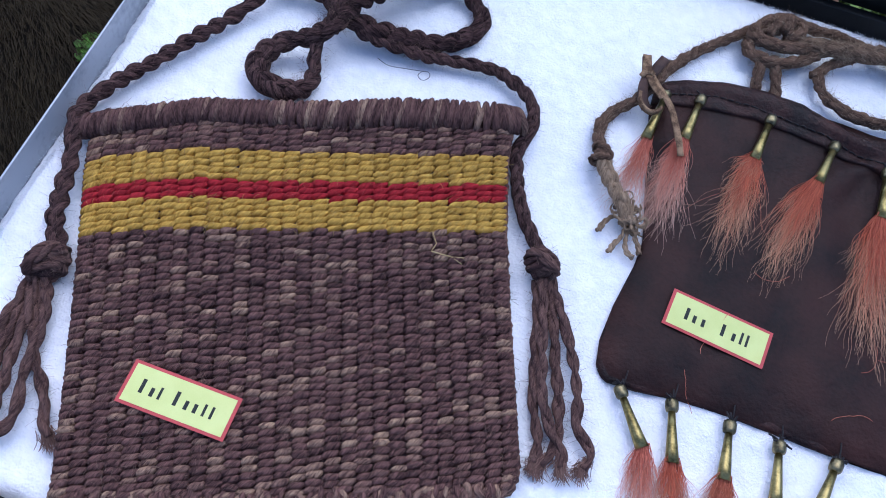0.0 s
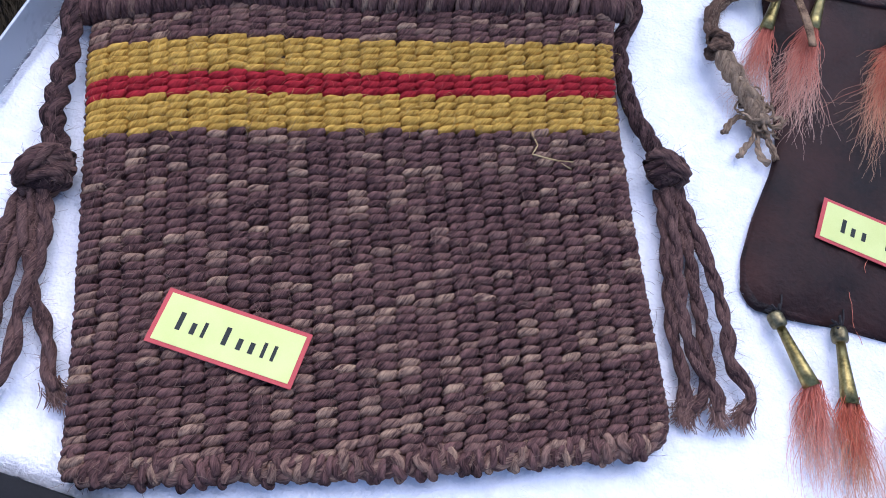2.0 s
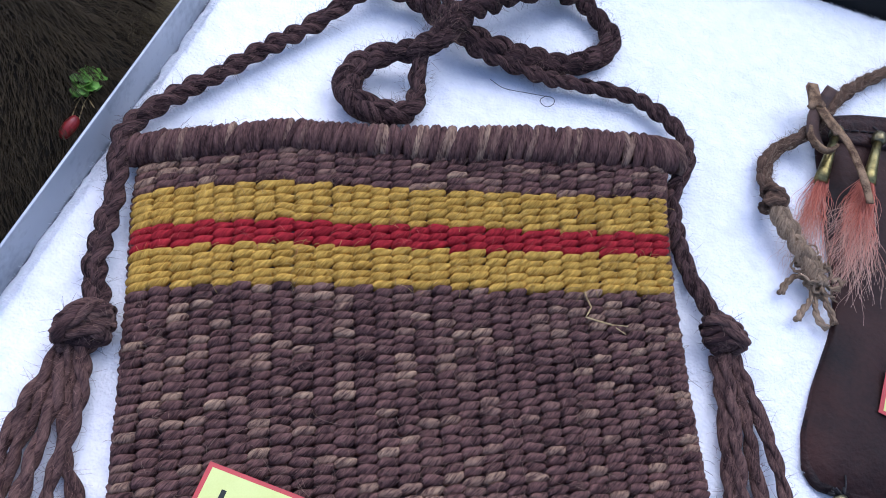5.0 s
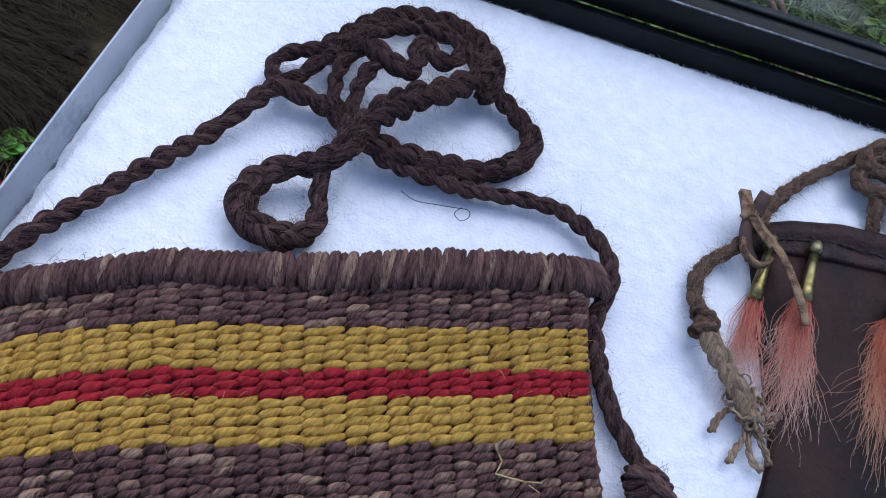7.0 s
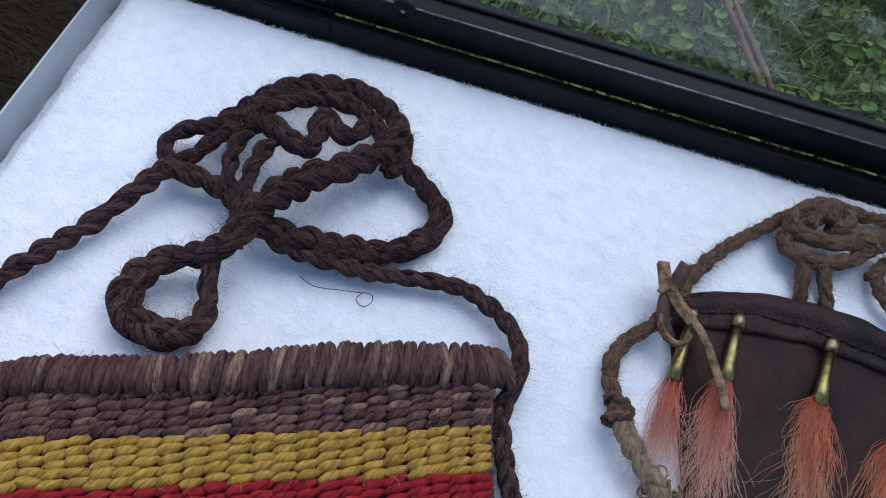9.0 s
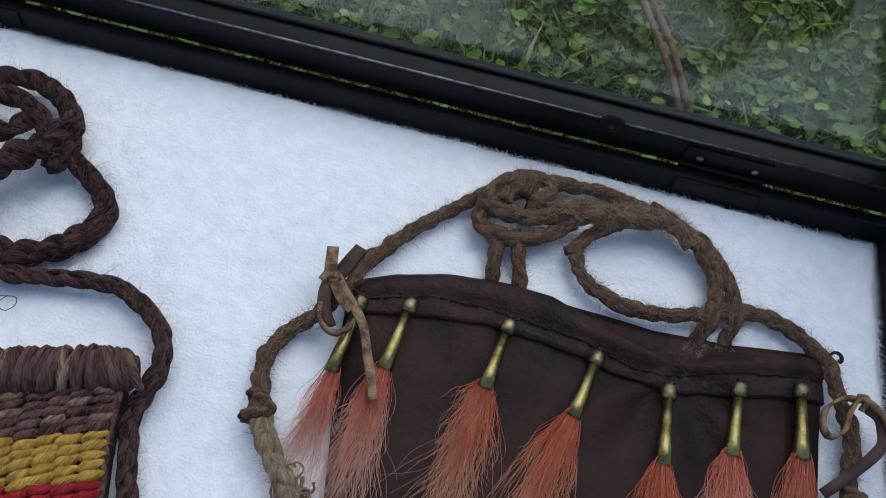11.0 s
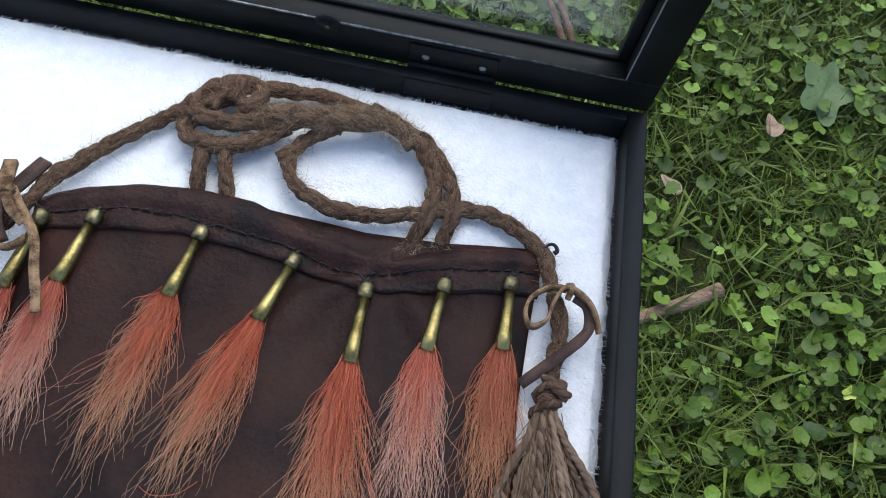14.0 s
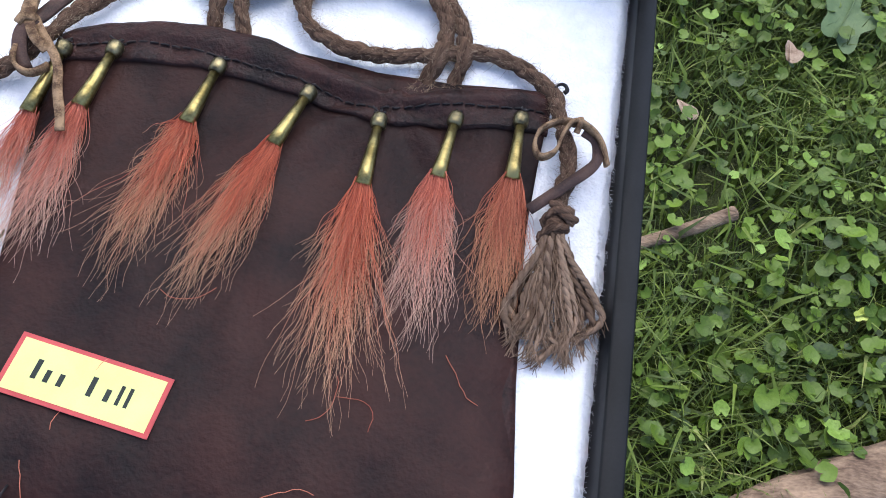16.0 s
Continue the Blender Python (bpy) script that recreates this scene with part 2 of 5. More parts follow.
def part(name, geo, mat, parent=None, label="", smooth=True, cut=None):
    """One mesh object from a Geo in world metres, under a thing or a part."""
    o = ORIGIN.get(parent.name, Vector((0, 0, 0))) if parent else Vector((0, 0, 0))
    me = bpy.data.meshes.new(name)
    me.from_pydata([(p[0] - o.x, p[1] - o.y, p[2] - o.z) for p in geo.v], [], geo.f)
    me.polygons.foreach_set("use_smooth", [smooth] * len(me.polygons))
    if any(geo.a):
        at = me.attributes.new("along", "FLOAT", "POINT")
        at.data.foreach_set("value", geo.a)
    if any(q[0] for q in geo.fib):
        at = me.attributes.new("fib", "FLOAT_VECTOR", "POINT")
        at.data.foreach_set("vector", [c for q in geo.fib for c in q])
    me.materials.append(mat)
    me.update()
    ob = new(name, me)
    ob.parent = parent
    ORIGIN[ob.name] = o
    if label:
        ob["label"] = label
    if cut:
        bv = ob.modifiers.new("bevel", "BEVEL")
        bv.width, bv.segments, bv.limit_method = cut, 2, "ANGLE"
    return ob


def thing(name, at, label, category, group="", kind=""):
    ob = new(name)
    ob.empty_display_size = 0.02
    ob.location = at
    ORIGIN[ob.name] = Vector(at)
    return tagged(ob, label, category, group, kind)


def smooth_path(points, step):
    """A Catmull-Rom line through the points, at about equal steps."""
    p = [Vector(q) for q in points]
    p = [2 * p[0] - p[1]] + p + [2 * p[-1] - p[-2]]
    fine = []
    for i in range(1, len(p) - 2):
        a, b, c, d = p[i - 1:i + 3]
        for k in range(12):
            t = k / 12
            fine.append(0.5 * (2 * b + (c - a) * t + (2 * a - 5 * b + 4 * c - d) * t * t + (3 * b - a - 3 * c + d) * t ** 3))
    fine.append(p[-2])
    d = [0.0]
    for i in range(1, len(fine)):
        d.append(d[-1] + (fine[i] - fine[i - 1]).length)
    n = max(2, int(d[-1] / step))
    arr = np.array([tuple(q) for q in fine])
    s = np.linspace(0, d[-1], n + 1)
    return [Vector(q) for q in np.stack([np.interp(s, d, arr[:, i]) for i in range(3)], 1)]


def frames_of(path):
    out = []
    for i, p in enumerate(path):
        t = (path[min(i + 1, len(path) - 1)] - path[max(i - 1, 0)]).normalized()
        side = t.cross(Vector((0, 0, 1)))
        side = side.normalized() if side.length > 0.15 else Vector((1, 0, 0)).cross(t).normalized()
        out.append((p, t, side, side.cross(t)))
    return out


def tube(geo, path, radius, sides=6, flat=1.0, along=False, close=True, twist=0.0, lobe=0.0):
    """A round or flattened tube along a path; radius may be a function of 0..1. It keeps its straightened form for the fibres' grain,
    which winds round it by twist radians a metre."""
    n = len(path)
    verts, faces, al, fb = [], [], [], []
    run, off = 0.0, noise.random() * 3 + 0.2
    for i, (p, t, side, up) in enumerate(frames_of(path)):
        k = i / (n - 1)
        if i:
            run += (path[i] - path[i - 1]).length
        r = radius(k) if callable(radius) else radius
        for j in range(sides):
            a = 2 * math.pi * j / sides
            w = a + twist * run
            q = r * (1 + lobe * math.cos(2 * w))
            verts.append(p + side * (q * math.cos(a)) + up * (q * flat * math.sin(a)))
            al.append(k)
            fb.append((off + run, off + r * math.cos(w), r * math.sin(w)))
    for i in range(n - 1):
        for j in range(sides):
            a, b = i * sides + j, i * sides + (j + 1) % sides
            faces.append((a, b, b + sides, a + sides))
    if close:
        faces.append(tuple(range(sides - 1, -1, -1)))
        faces.append(tuple((n - 1) * sides + j for j in range(sides)))
    geo.add(verts, faces, al if along else None, fb)


def rope(geo, points, radius, plies=3, pitch=0.022, braid=False, sides=6, step=0.0016, phase=0.0, rough=0.06, flat=1.0, share=None):
    """Plies laid round one another along a line, or plaited flat; one Geo for all plies, or a list of one each."""
    path = smooth_path(points, step)
    fr = frames_of(path)
    n = len(path)
    geos = geo if isinstance(geo, list) else [geo] * plies
    size = radius if callable(radius) else (lambda k: radius)
    share = share or (0.62 if plies == 2 else 0.56 if braid else 0.58)
    for q in range(plies):
        line = []
        for i, (p, t, side, up) in enumerate(fr):
            r = size(i / (n - 1)) * (1 + 0.10 * noise.noise(p * 70 + Vector((4, 0, 0))))
            s = i * step / pitch * 2 * math.pi + phase + 0.9 * noise.noise(p * 38)
            wob = 1 + rough * noise.noise(p * 160 + Vector((q * 7, 0, 0)))
            if braid:
                c = s + q * 2 * math.pi / 3
                line.append(p + side * (r * 0.46 * math.sin(c) * wob) + up * (r * 0.34 * math.sin(2 * c) * flat))
            else:
                c = s + q * 2 * math.pi / plies
                d = r * (1 - share)
                line.append(p + side * (d * math.cos(c) * wob) + up * (d * math.sin(c) * wob * flat))
        tube(geos[q], line, lambda k: share * size(k) * (1 + rough * 2 * noise.noise(Vector((k * n * 0.09, q * 3.3, n * 0.7)))), sides, twist=230, lobe=0.12 if sides > 8 else 0.0)


def hairs_on(geo, points, radius, count, length, rnd, thick=0.00012, spread=1.0):
    """Loose fibres that stand off a cord."""
    path = smooth_path(points, 0.002)
    fr = frames_of(path)
    for _ in range(count):
        p, t, side, up = rnd.choice(fr)
        a = rnd.uniform(-0.4, math.pi + 0.4)
        out = side * math.cos(a) + up * math.sin(a)
        d = (out * spread + t * rnd.uniform(-1.2, 1.2)).normalized()
        q = p + out * radius * 0.85
        bend = Vector((rnd.gauss(0, 1), rnd.gauss(0, 1), rnd.gauss(0, 0.6))) * 0.5
        ln = length * rnd.uniform(0.4, 1.3)
        line = [q + d * (ln * k / 4) + bend * (ln * (k / 4) ** 2) for k in range(5)]
        for v in line:
            v.z = max(v.z, 0.7905)
        tube(geo, line, lambda k: thick * (1 - 0.6 * k), 3, close=False)


def pill(geo, c, ax, ay, az, nu=8, nv=6, square=0.75, twist=0.0):
    """A plump rounded stitch with half axes ax, ay, az."""
    verts, faces, fb = [], [], []
    off = noise.random() * 3 + 0.2
    for i in range(1, nv):
        th = math.pi * i / nv
        for j in range(nu):
            ph = 2 * math.pi * j / nu
            x, r = math.cos(th), math.sin(th)
            x = math.copysign(abs(x) ** square, x)
            r = r ** square
            w = ph + twist * x
            lb = r * (1 + (0.15 * math.cos(2 * w) if twist else 0.0))
            verts.append(c + ax * x + ay * (lb * math.cos(ph)) + az * (lb * math.sin(ph)))
            fb.append((off + ax.length * x, off + ay.length * r * math.cos(w), ay.length * r * math.sin(w)))
    m = nv - 1
    for i in range(m - 1):
        for j in range(nu):
            a, b = i * nu + j, i * nu + (j + 1) % nu
            faces.append((a, a + nu, b + nu, b))
    verts += [c + ax, c - ax]
    fb += [(off + ax.length, off, 0.0), (off - ax.length, off, 0.0)]
    e = len(verts)
    for j in range(nu):
        faces.append((e - 2, j, (j + 1) % nu))
        faces.append((e - 1, (m - 1) * nu + (j + 1) % nu, (m - 1) * nu + j))
    geo.add(verts, faces, None, fb)


def block(x0, x1, y0, y1, z0, z1, m=None):
    g = Geo()
    v = [Vector((x, y, z)) for z in (z0, z1) for y in (y0, y1) for x in (x0, x1)]
    if m:
        v = [m @ q for q in v]
    g.add(v, [(0, 2, 3, 1), (4, 5, 7, 6), (0, 1, 5, 4), (2, 6, 7, 3), (0, 4, 6, 2), (1, 3, 7, 5)])
    return g


def lathe(geo, a, b, profile, sides=14):
    """A turned piece from a to b; profile: (0..1 along, radius)."""
    t = (b - a).normalized()
    s = t.cross(Vector((0, 0, 1))).normalized()
    u = s.cross(t)
    verts, faces = [], []
    for k, r in profile:
        for j in range(sides):
            w = 2 * math.pi * j / sides
            verts.append(a + (b - a) * k + s * (r * math.cos(w)) + u * (r * math.sin(w)))
    n = len(profile)
    for i in range(n - 1):
        for j in range(sides):
            p, q = i * sides + j, i * sides + (j + 1) % sides
            faces.append((p, q, q + sides, p + sides))
    faces.append(tuple(range(sides - 1, -1, -1)))
    faces.append(tuple((n - 1) * sides + j for j in range(sides)))
    geo.add(verts, faces)


def ribbon(geo, points, width, thick=0.0014, step=0.002):
    """A flat leather lace along a line, lying on its face."""
    path = smooth_path(points, step)
    n = len(path)
    verts, faces = [], []
    for i, (p, t, side, up) in enumerate(frames_of(path)):
        w = width * (1 + 0.12 * noise.noise(p * 120))
        for sx, sz in ((-1, -1), (1, -1), (1, 1), (-1, 1)):
            verts.append(p + side * (sx * w / 2) + up * (sz * thick / 2))
    for i in range(n - 1):
        for j in range(4):
            a, b = i * 4 + j, i * 4 + (j + 1) % 4
            faces.append((a, b, b + 4, a + 4))
    faces += [(3, 2, 1, 0), tuple((n - 1) * 4 + j for j in range(4))]
    geo.add(verts, faces)

# ---- ground ----
rnd = random.Random(7)
FLEECE = 0.789
g = Geo()
n = 90
axis = [-60, -25, -10, -5] + [-3 + 6.0 * i / n for i in range(n + 1)] + [5, 10, 25, 60]
k = len(axis)
g.add([(x, y, (0.02 * noise.noise(Vector((x * 3, y * 3, 0))) if abs(x) < 3 and abs(y) < 3 else 0.0)) for y in axis for x in axis],
      [(j * k + i, j * k + i + 1, (j + 1) * k + i + 1, (j + 1) * k + i) for j in range(k - 1) for i in range(k - 1)])
ground = part("ground", g, soil)
tagged(ground, "dark soil under a weedy lawn", "ground", kind="structure")


# ---- table that bears the case ----
table = thing("table", (0.01, 0.25, 0.0), "plain wooden table under the display case", "table")
part("tabletop", block(-0.26, 0.28, 0.05, 0.45, 0.71, 0.735), wood_top, table, cut=0.003)
for x in (-0.2, 0.22):
    for y in (0.10, 0.40):
        part("leg", block(x - 0.02, x + 0.02, y - 0.02, y + 0.02, -0.02, 0.71), wood_top, table, cut=0.003)


# ---- display case ----
X0, X1, Y0, Y1 = -0.306, 0.327, -0.003, 0.503
case = thing("display_case", (0.01, 0.25, 0.735),
             "open black display case with white fleece lining and glass lid", "display case")
part("base", block(X0 - 0.001, X1 + 0.010, Y0 - 0.020, Y1 + 0.007, 0.735, 0.741), black_paint, case)
part("side_panel", block(X0 - 0.0016, X0, Y0 - 0.020, Y1 + 0.007, 0.741, 0.811), sky_grey, case, "scuffed metal side panel with its sky reflection in the grey", cut=0.0005)
part("side_panel", block(X1, X1 + 0.0105, Y0 - 0.020, Y1 + 0.007, 0.741, 0.802), black_paint, case, cut=0.0012)
part("back_panel", block(X0, X1, Y1, Y1 + 0.0075, 0.741, 0.801), black_paint, case, cut=0.001)
part("front_panel", block(X0, X1, Y0 - 0.020, Y0, 0.741, 0.800), black_paint, case, cut=0.001)

# the lid stands up on its hinges, leaning a little towards the front
LID = Matrix.Translation((0, 0.5125, 0.8035)) @ Matrix.Rotation(radians(6.0), 4, "X")
LH, LD, RW = 0.50, 0.019, 0.0195
lid = part("lid", block(X0, X1 + 0.011, 0, LD, -0.0042, RW, LID), black_paint, case, "black lid frame standing open", cut=0.0012)
part("lid_rail", block(X1 + 0.011 - RW, X1 + 0.011, 0, LD, RW + 0.0002, LH - RW, LID), black_paint, lid, cut=0.0012)
part("lid_rail", block(X0, X0 + RW, 0, LD, RW + 0.0002, LH - RW, LID), black_paint, lid, cut=0.0012)
part("lid_rail", block(X0, X1 + 0.011, 0, LD, LH - RW + 0.0002, LH, LID), black_paint, lid, cut=0.0012)
# inner beading that holds the pane
for x0, x1, z0, z1 in ((X0 + RW, X1 + 0.011 - RW, RW, RW + 0.0025), (X1 + 0.011 - RW - 0.006, X1 + 0.011 - RW, RW, LH - RW),
                       (X0 + RW, X0 + RW + 0.006, RW, LH - RW)):
    part("beading", block(x0, x1, 0.011, LD - 0.001, z0 + 0.0003, z1, LID), black_paint, lid, cut=0.001)
# thin light strips put the highlight on the lid frame's edges
part("edge_highlight", block(X0 + 0.002, X1 + 0.011 - RW, -0.0004, 0.0006, RW - 0.0008, RW + 0.0005, LID), steel, lid,
     "thin strip standing for the edge's highlight")
part("edge_highlight", block(X1 + 0.0108 - RW, X1 + 0.0114 - RW, -0.0003, 0.0006, RW, LH - RW, LID), sky_grey, lid)
pane = part("glass_pane", block(X0 + RW - 0.002, X1 + 0.013 - RW, 0.0125, 0.0148, RW - 0.002, LH - RW + 0.002, LID), glass_mat, lid,
            "dusty clear glass pane with reflected haze mixed in", smooth=False)
pane.visible_shadow = False


def hinge(x, parent):
    h = part("hinge", block(x - 0.024, x + 0.024, -0.0016, 0.0002, 0.003, 0.0155, LID), black_paint, parent, "black steel hinge", cut=0.0005)
    gg = Geo()
    lathe(gg, LID @ Vector((x - 0.024, -0.001, -0.0015)), LID @ Vector((x + 0.024, -0.001, -0.0015)), [(0, 0.0022), (1, 0.0022)], 10)
    part("hinge_pin", gg, black_paint, h)
    part("hinge_leaf", block(x - 0.024, x + 0.024, Y1 - 0.0016, Y1 - 0.0002, 0.7885, 0.8005), black_paint, h, cut=0.0005)
    for dx in (-0.015, 0.016):
        gg = Geo()
        c = LID @ Vector((x + dx, -0.0016, 0.0070))
        lathe(gg, c, c + LID.to_3x3() @ Vector((0, -0.0012, 0)), [(0, 0.0026), (0.5, 0.0024), (1, 0.0012)], 10)
        part("screw", gg, steel, h)


hinge(0.228, lid)
hinge(-0.205, lid)
for x in (0.160, -0.139):
    gg = Geo()
    c = LID @ Vector((x, 0.0, 0.0175))
    lathe(gg, c, c + LID.to_3x3() @ Vector((0, -0.003, 0)), [(0, 0.0072), (0.5, 0.0068), (0.8, 0.004), (0.85, 0.0028), (1, 0.0026)], 18)
    stud = part("lid_stud", gg, black_paint, lid, "round black stud")
    gg = Geo()
    e = LID.to_3x3() @ Vector((0, -0.0006, 0))
    lathe(gg, c + e * 5, c + e * 5.6, [(0, 0.0016), (1, 0.0014)], 10)
    part("screw", gg, steel, stud)


# ---- white fleece lining ----
def fleece_edge(x, y):
    """Inset of the ragged lining from the case walls."""
    return 0.0016 * noise.noise(Vector((x * 60, y * 60, 3))) + 0.0012 * noise.noise(Vector((x * 190, y * 190, 9)))


g = Geo()
nx, ny = 170, 140
verts = []
for j in range(ny + 1):
    for i in range(nx + 1):
        x, y = X0 + 0.0015 + (X1 - X0 - 0.003) * i / nx, Y0 + 0.002 + (Y1 - Y0 - 0.0035) * j / ny
        d = min(i, nx - i) / nx * 0.62, min(j, ny - j) / ny * 0.5
        e = min(d)
        z = FLEECE - 0.0015 + 0.0019 * noise.noise(Vector((x * 22, y * 22, 0))) + 0.0013 * noise.noise(Vector((x * 110, y * 110, 5)))
        z -= 0.0025 * max(0.0, 1 - e / 0.006) ** 2
        z += 0.0085 * math.exp(-(x - X0) / 0.014) + 0.0015 * math.exp(-(Y1 - y) / 0.015)
        if i in (0, nx):
            x += (fleece_edge(x, y) - 0.001) * (1 if i == 0 else -1)
            z -= 0.004
        if j in (0, ny):
            y += (fleece_edge(x, y) - 0.001) * (1 if j == 0 else -1)
            z -= 0.004
        verts.append((x, y, z))
g.add(verts, [(j * (nx + 1) + i, j * (nx + 1) + i + 1, (j + 1) * (nx + 1) + i + 1, (j + 1) * (nx + 1) + i) for j in range(ny) for i in range(nx)])
lining = thing("fleece_lining", (0.01, 0.25, 0.741), "fluffy white fleece sheet lining the case", "fleece")
part("sheet", g, fleece_mat, lining)
part("padding", block(X0 + 0.004, X1 - 0.004, Y0 + 0.004, Y1 - 0.004, 0.741, 0.775), fleece_mat, lining)
g = Geo()
for q in range(8500):
    w = rnd.random()
    if w < 0.42:
        x, y, nxv = rnd.uniform(X0 + 0.004, X1 - 0.003), Y1 - 0.005, (0, 1)
    elif w < 0.72:
        x, y, nxv = X1 - 0.004, rnd.uniform(Y0, Y1 - 0.003), (1, 0)
    elif w < 0.9:
        x, y, nxv = X0 + 0.006, rnd.uniform(Y0, Y1), (-1, 0)
    else:
        x, y, nxv = rnd.uniform(X0, X1), Y0 + 0.004, (0, -1)
    a = rnd.gauss(0, 0.8)
    dx, dy = nxv[0] * math.cos(a) - nxv[1] * math.sin(a), nxv[0] * math.sin(a) + nxv[1] * math.cos(a)
    ln = rnd.uniform(0.0018, 0.0062)
    p = Vector((x - dx * 0.002, y - dy * 0.002, FLEECE - 0.003 + rnd.uniform(0, 0.002) + (0.007 if nxv[0] < 0 else 0.0)))
    cv = rnd.uniform(-0.5, 0.5)
    line = [p + Vector((dx - dy * cv * t, dy + dx * cv * t, 0.55 - 0.6 * t)) * (ln * t) for t in (0, 0.4, 0.75, 1)]
    for v in line:
        v.x, v.y = min(max(v.x, X0 + 0.0006), X1 - 0.0006), min(max(v.y, Y0 + 0.0006), Y1 - 0.0006)
    tube(g, line, lambda t: 0.00016 * (1 - 0.6 * t), 3, close=False)
for q in range(8000):
    x, y = rnd.uniform(X0 + 0.01, X1 - 0.01), rnd.uniform(Y0 + 0.01, Y1 - 0.01)
    a, ln = rnd.uniform(0, 6.3), rnd.uniform(0.003, 0.010)
    cv = rnd.uniform(-1, 1)
    p = Vector((x, y, FLEECE - 0.0012))
    d = Vector((math.cos(a), math.sin(a), 0))
    s = Vector((-d.y, d.x, 0))
    line = [p + d * (ln * t) + s * (ln * cv * t * t) + Vector((0, 0, 0.0015 * math.sin(3.1 * t))) for t in (0, 0.33, 0.66, 1)]
    tube(g, line, 0.00009, 3, close=False)
tagged(part("fringe", g, fibre_white, lining, "loose white fibres along the ragged edge"), kind="stuff")

# ---- woven shoulder bag ----
BA = radians(21.3)
BO = Vector((-0.274, 0.187, 0))
BU, BV, UP = Vector((math.cos(BA), math.sin(BA), 0)), Vector((-math.sin(BA), math.cos(BA), 0)), Vector((0, 0, 1))
WIDE = 0.263


def sag(u, v):
    """The weave's slow waviness: rows rise near the left third of the bag."""
    a = np.interp(u, (0.0, 0.034, 0.068, 0.12, 0.19, 0.263), (-0.001, 0.005, 0.008, 0.005, 0.003, 0.0))
    return float(a * np.interp(v, (-0.14, -0.05, 0.0), (0.1, 0.55, 1.0)))


def bag_at(u, v, z=0.0):
    """A place on the bag: u across, v up its length, z over its upper face, which rounds down at the edges."""
    left = float(np.interp(v, (-0.21, -0.13, -0.045, 0.0), (0.012, 0.009, 0.004, 0.0)))
    right = float(np.interp(v, (-0.21, -0.19, -0.05, 0.0, 0.03), (0.251, 0.257, 0.259, WIDE, 0.269)))
    x = left + (right - left) * u / WIDE
    e = min(u, WIDE - u) + 0.002
    drop = 0.005 * max(0.0, 1 - e / 0.011) ** 2
    lift = 0.0012 * noise.noise(Vector((u * 14, v * 14, 2))) + 0.006 * (u / WIDE) ** 1.5 * max(0.0, min(1.0, (v + 0.10) / 0.10))
    return BO + BU * x + BV * (v + sag(u, v)) + UP * (0.7978 + z + lift - drop)


bag = thing("woven_bag", (-0.12, 0.17, FLEECE), "handwoven brown shoulder bag with yellow and red stripes", "bag")
g = Geo()
n = 24
rows = [(bag_at(WIDE * i / n, -0.203 + 0.237 * j / n, -0.0010), bag_at(WIDE * i / n, -0.203 + 0.237 * j / n, 0)) for j in range(n + 1) for i in range(n + 1)]
top = [r[0] for r in rows]
low = [Vector((r[0].x, r[0].y, FLEECE - 0.0015)) for r in rows]
m = n + 1
quads = [(j * m + i, j * m + i + 1, (j + 1) * m + i + 1, (j + 1) * m + i) for j in range(n) for i in range(n)]
rim = [(i, i + 1) for i in range(n)] + [(j * m + n, (j + 1) * m + n) for j in range(n)] + [(n * m + i + 1, n * m + i) for i in range(n)] + [((j + 1) * m, j * m) for j in range(n)]
off = len(top)
g.add(top + low, quads + [tuple(reversed([a + off for a in q])) for q in quads] + [(b, a, a + off, b + off) for a, b in rim])
part("backing", g, material("bag_core", (0.02, 0.012, 0.012), (0.06, 0.035, 0.034), rough=1.0, fine=900, bump=0.6), bag)

COLS, PITCH = 28, 0.00405
CW = WIDE / COLS


def woven(name, v0, v1, mat, label="", stagger=0.30, slant=0.30, reach=0.64, high=0.0038):
    """A band of twined weave: slanting tapered yarn stitches that overlap along each row."""
    gg = Geo()
    r0, r1 = round(v0 / PITCH), round(v1 / PITCH)
    for i in range(COLS):
        for j in range(r0, r1):
            v = (j + 0.5 + stagger * ((i % 2) - 0.5)) * PITCH + rnd.gauss(0, 0.00026) + 0.0006 * noise.noise(Vector((i * 0.7, j * 0.25, 5)))
            u = min(max((i + 0.5) * CW + rnd.gauss(0, 0.00045) + 0.0005 * noise.noise(Vector((i * 2.1, j * 0.3, 8))), 0.0048), WIDE - 0.0048)
            c = bag_at(u, v, rnd.gauss(0, 0.00025))
            e = bag_at(min(u + 0.002, WIDE), v) - bag_at(max(u - 0.002, 0), v)
            ax = (e.normalized() + BV * (slant + rnd.gauss(0, 0.08)) - UP * 0.05).normalized()
            ay = UP.cross(ax).normalized()
            sz = rnd.uniform(0.90, 1.12)
            pill(gg, c, ax * (CW * reach * rnd.uniform(0.94, 1.06)), ay * (PITCH * 0.585 * sz), ax.cross(ay) * (high * sz), 10, 12, 0.92, 1.6)
    return tagged(part(name, gg, mat, bag, label), kind="stuff")


woven("woven_panel", -0.2015, -0.0495, brown_yarn, "dark purple-brown flecked weave", 0.34, 0.28, 0.585, 0.0045)
woven("yellow_stripe", -0.0495, -0.0285, yellow_yarn, "mustard yellow woven stripe")
woven("red_stripe", -0.0285, -0.0165, red_yarn, "crimson woven stripe")
woven("yellow_stripe", -0.0165, 0.0025, yellow_yarn, "mustard yellow woven stripe")
woven("woven_panel", 0.0025, 0.0310, brown_yarn, "dark purple-brown flecked weave")

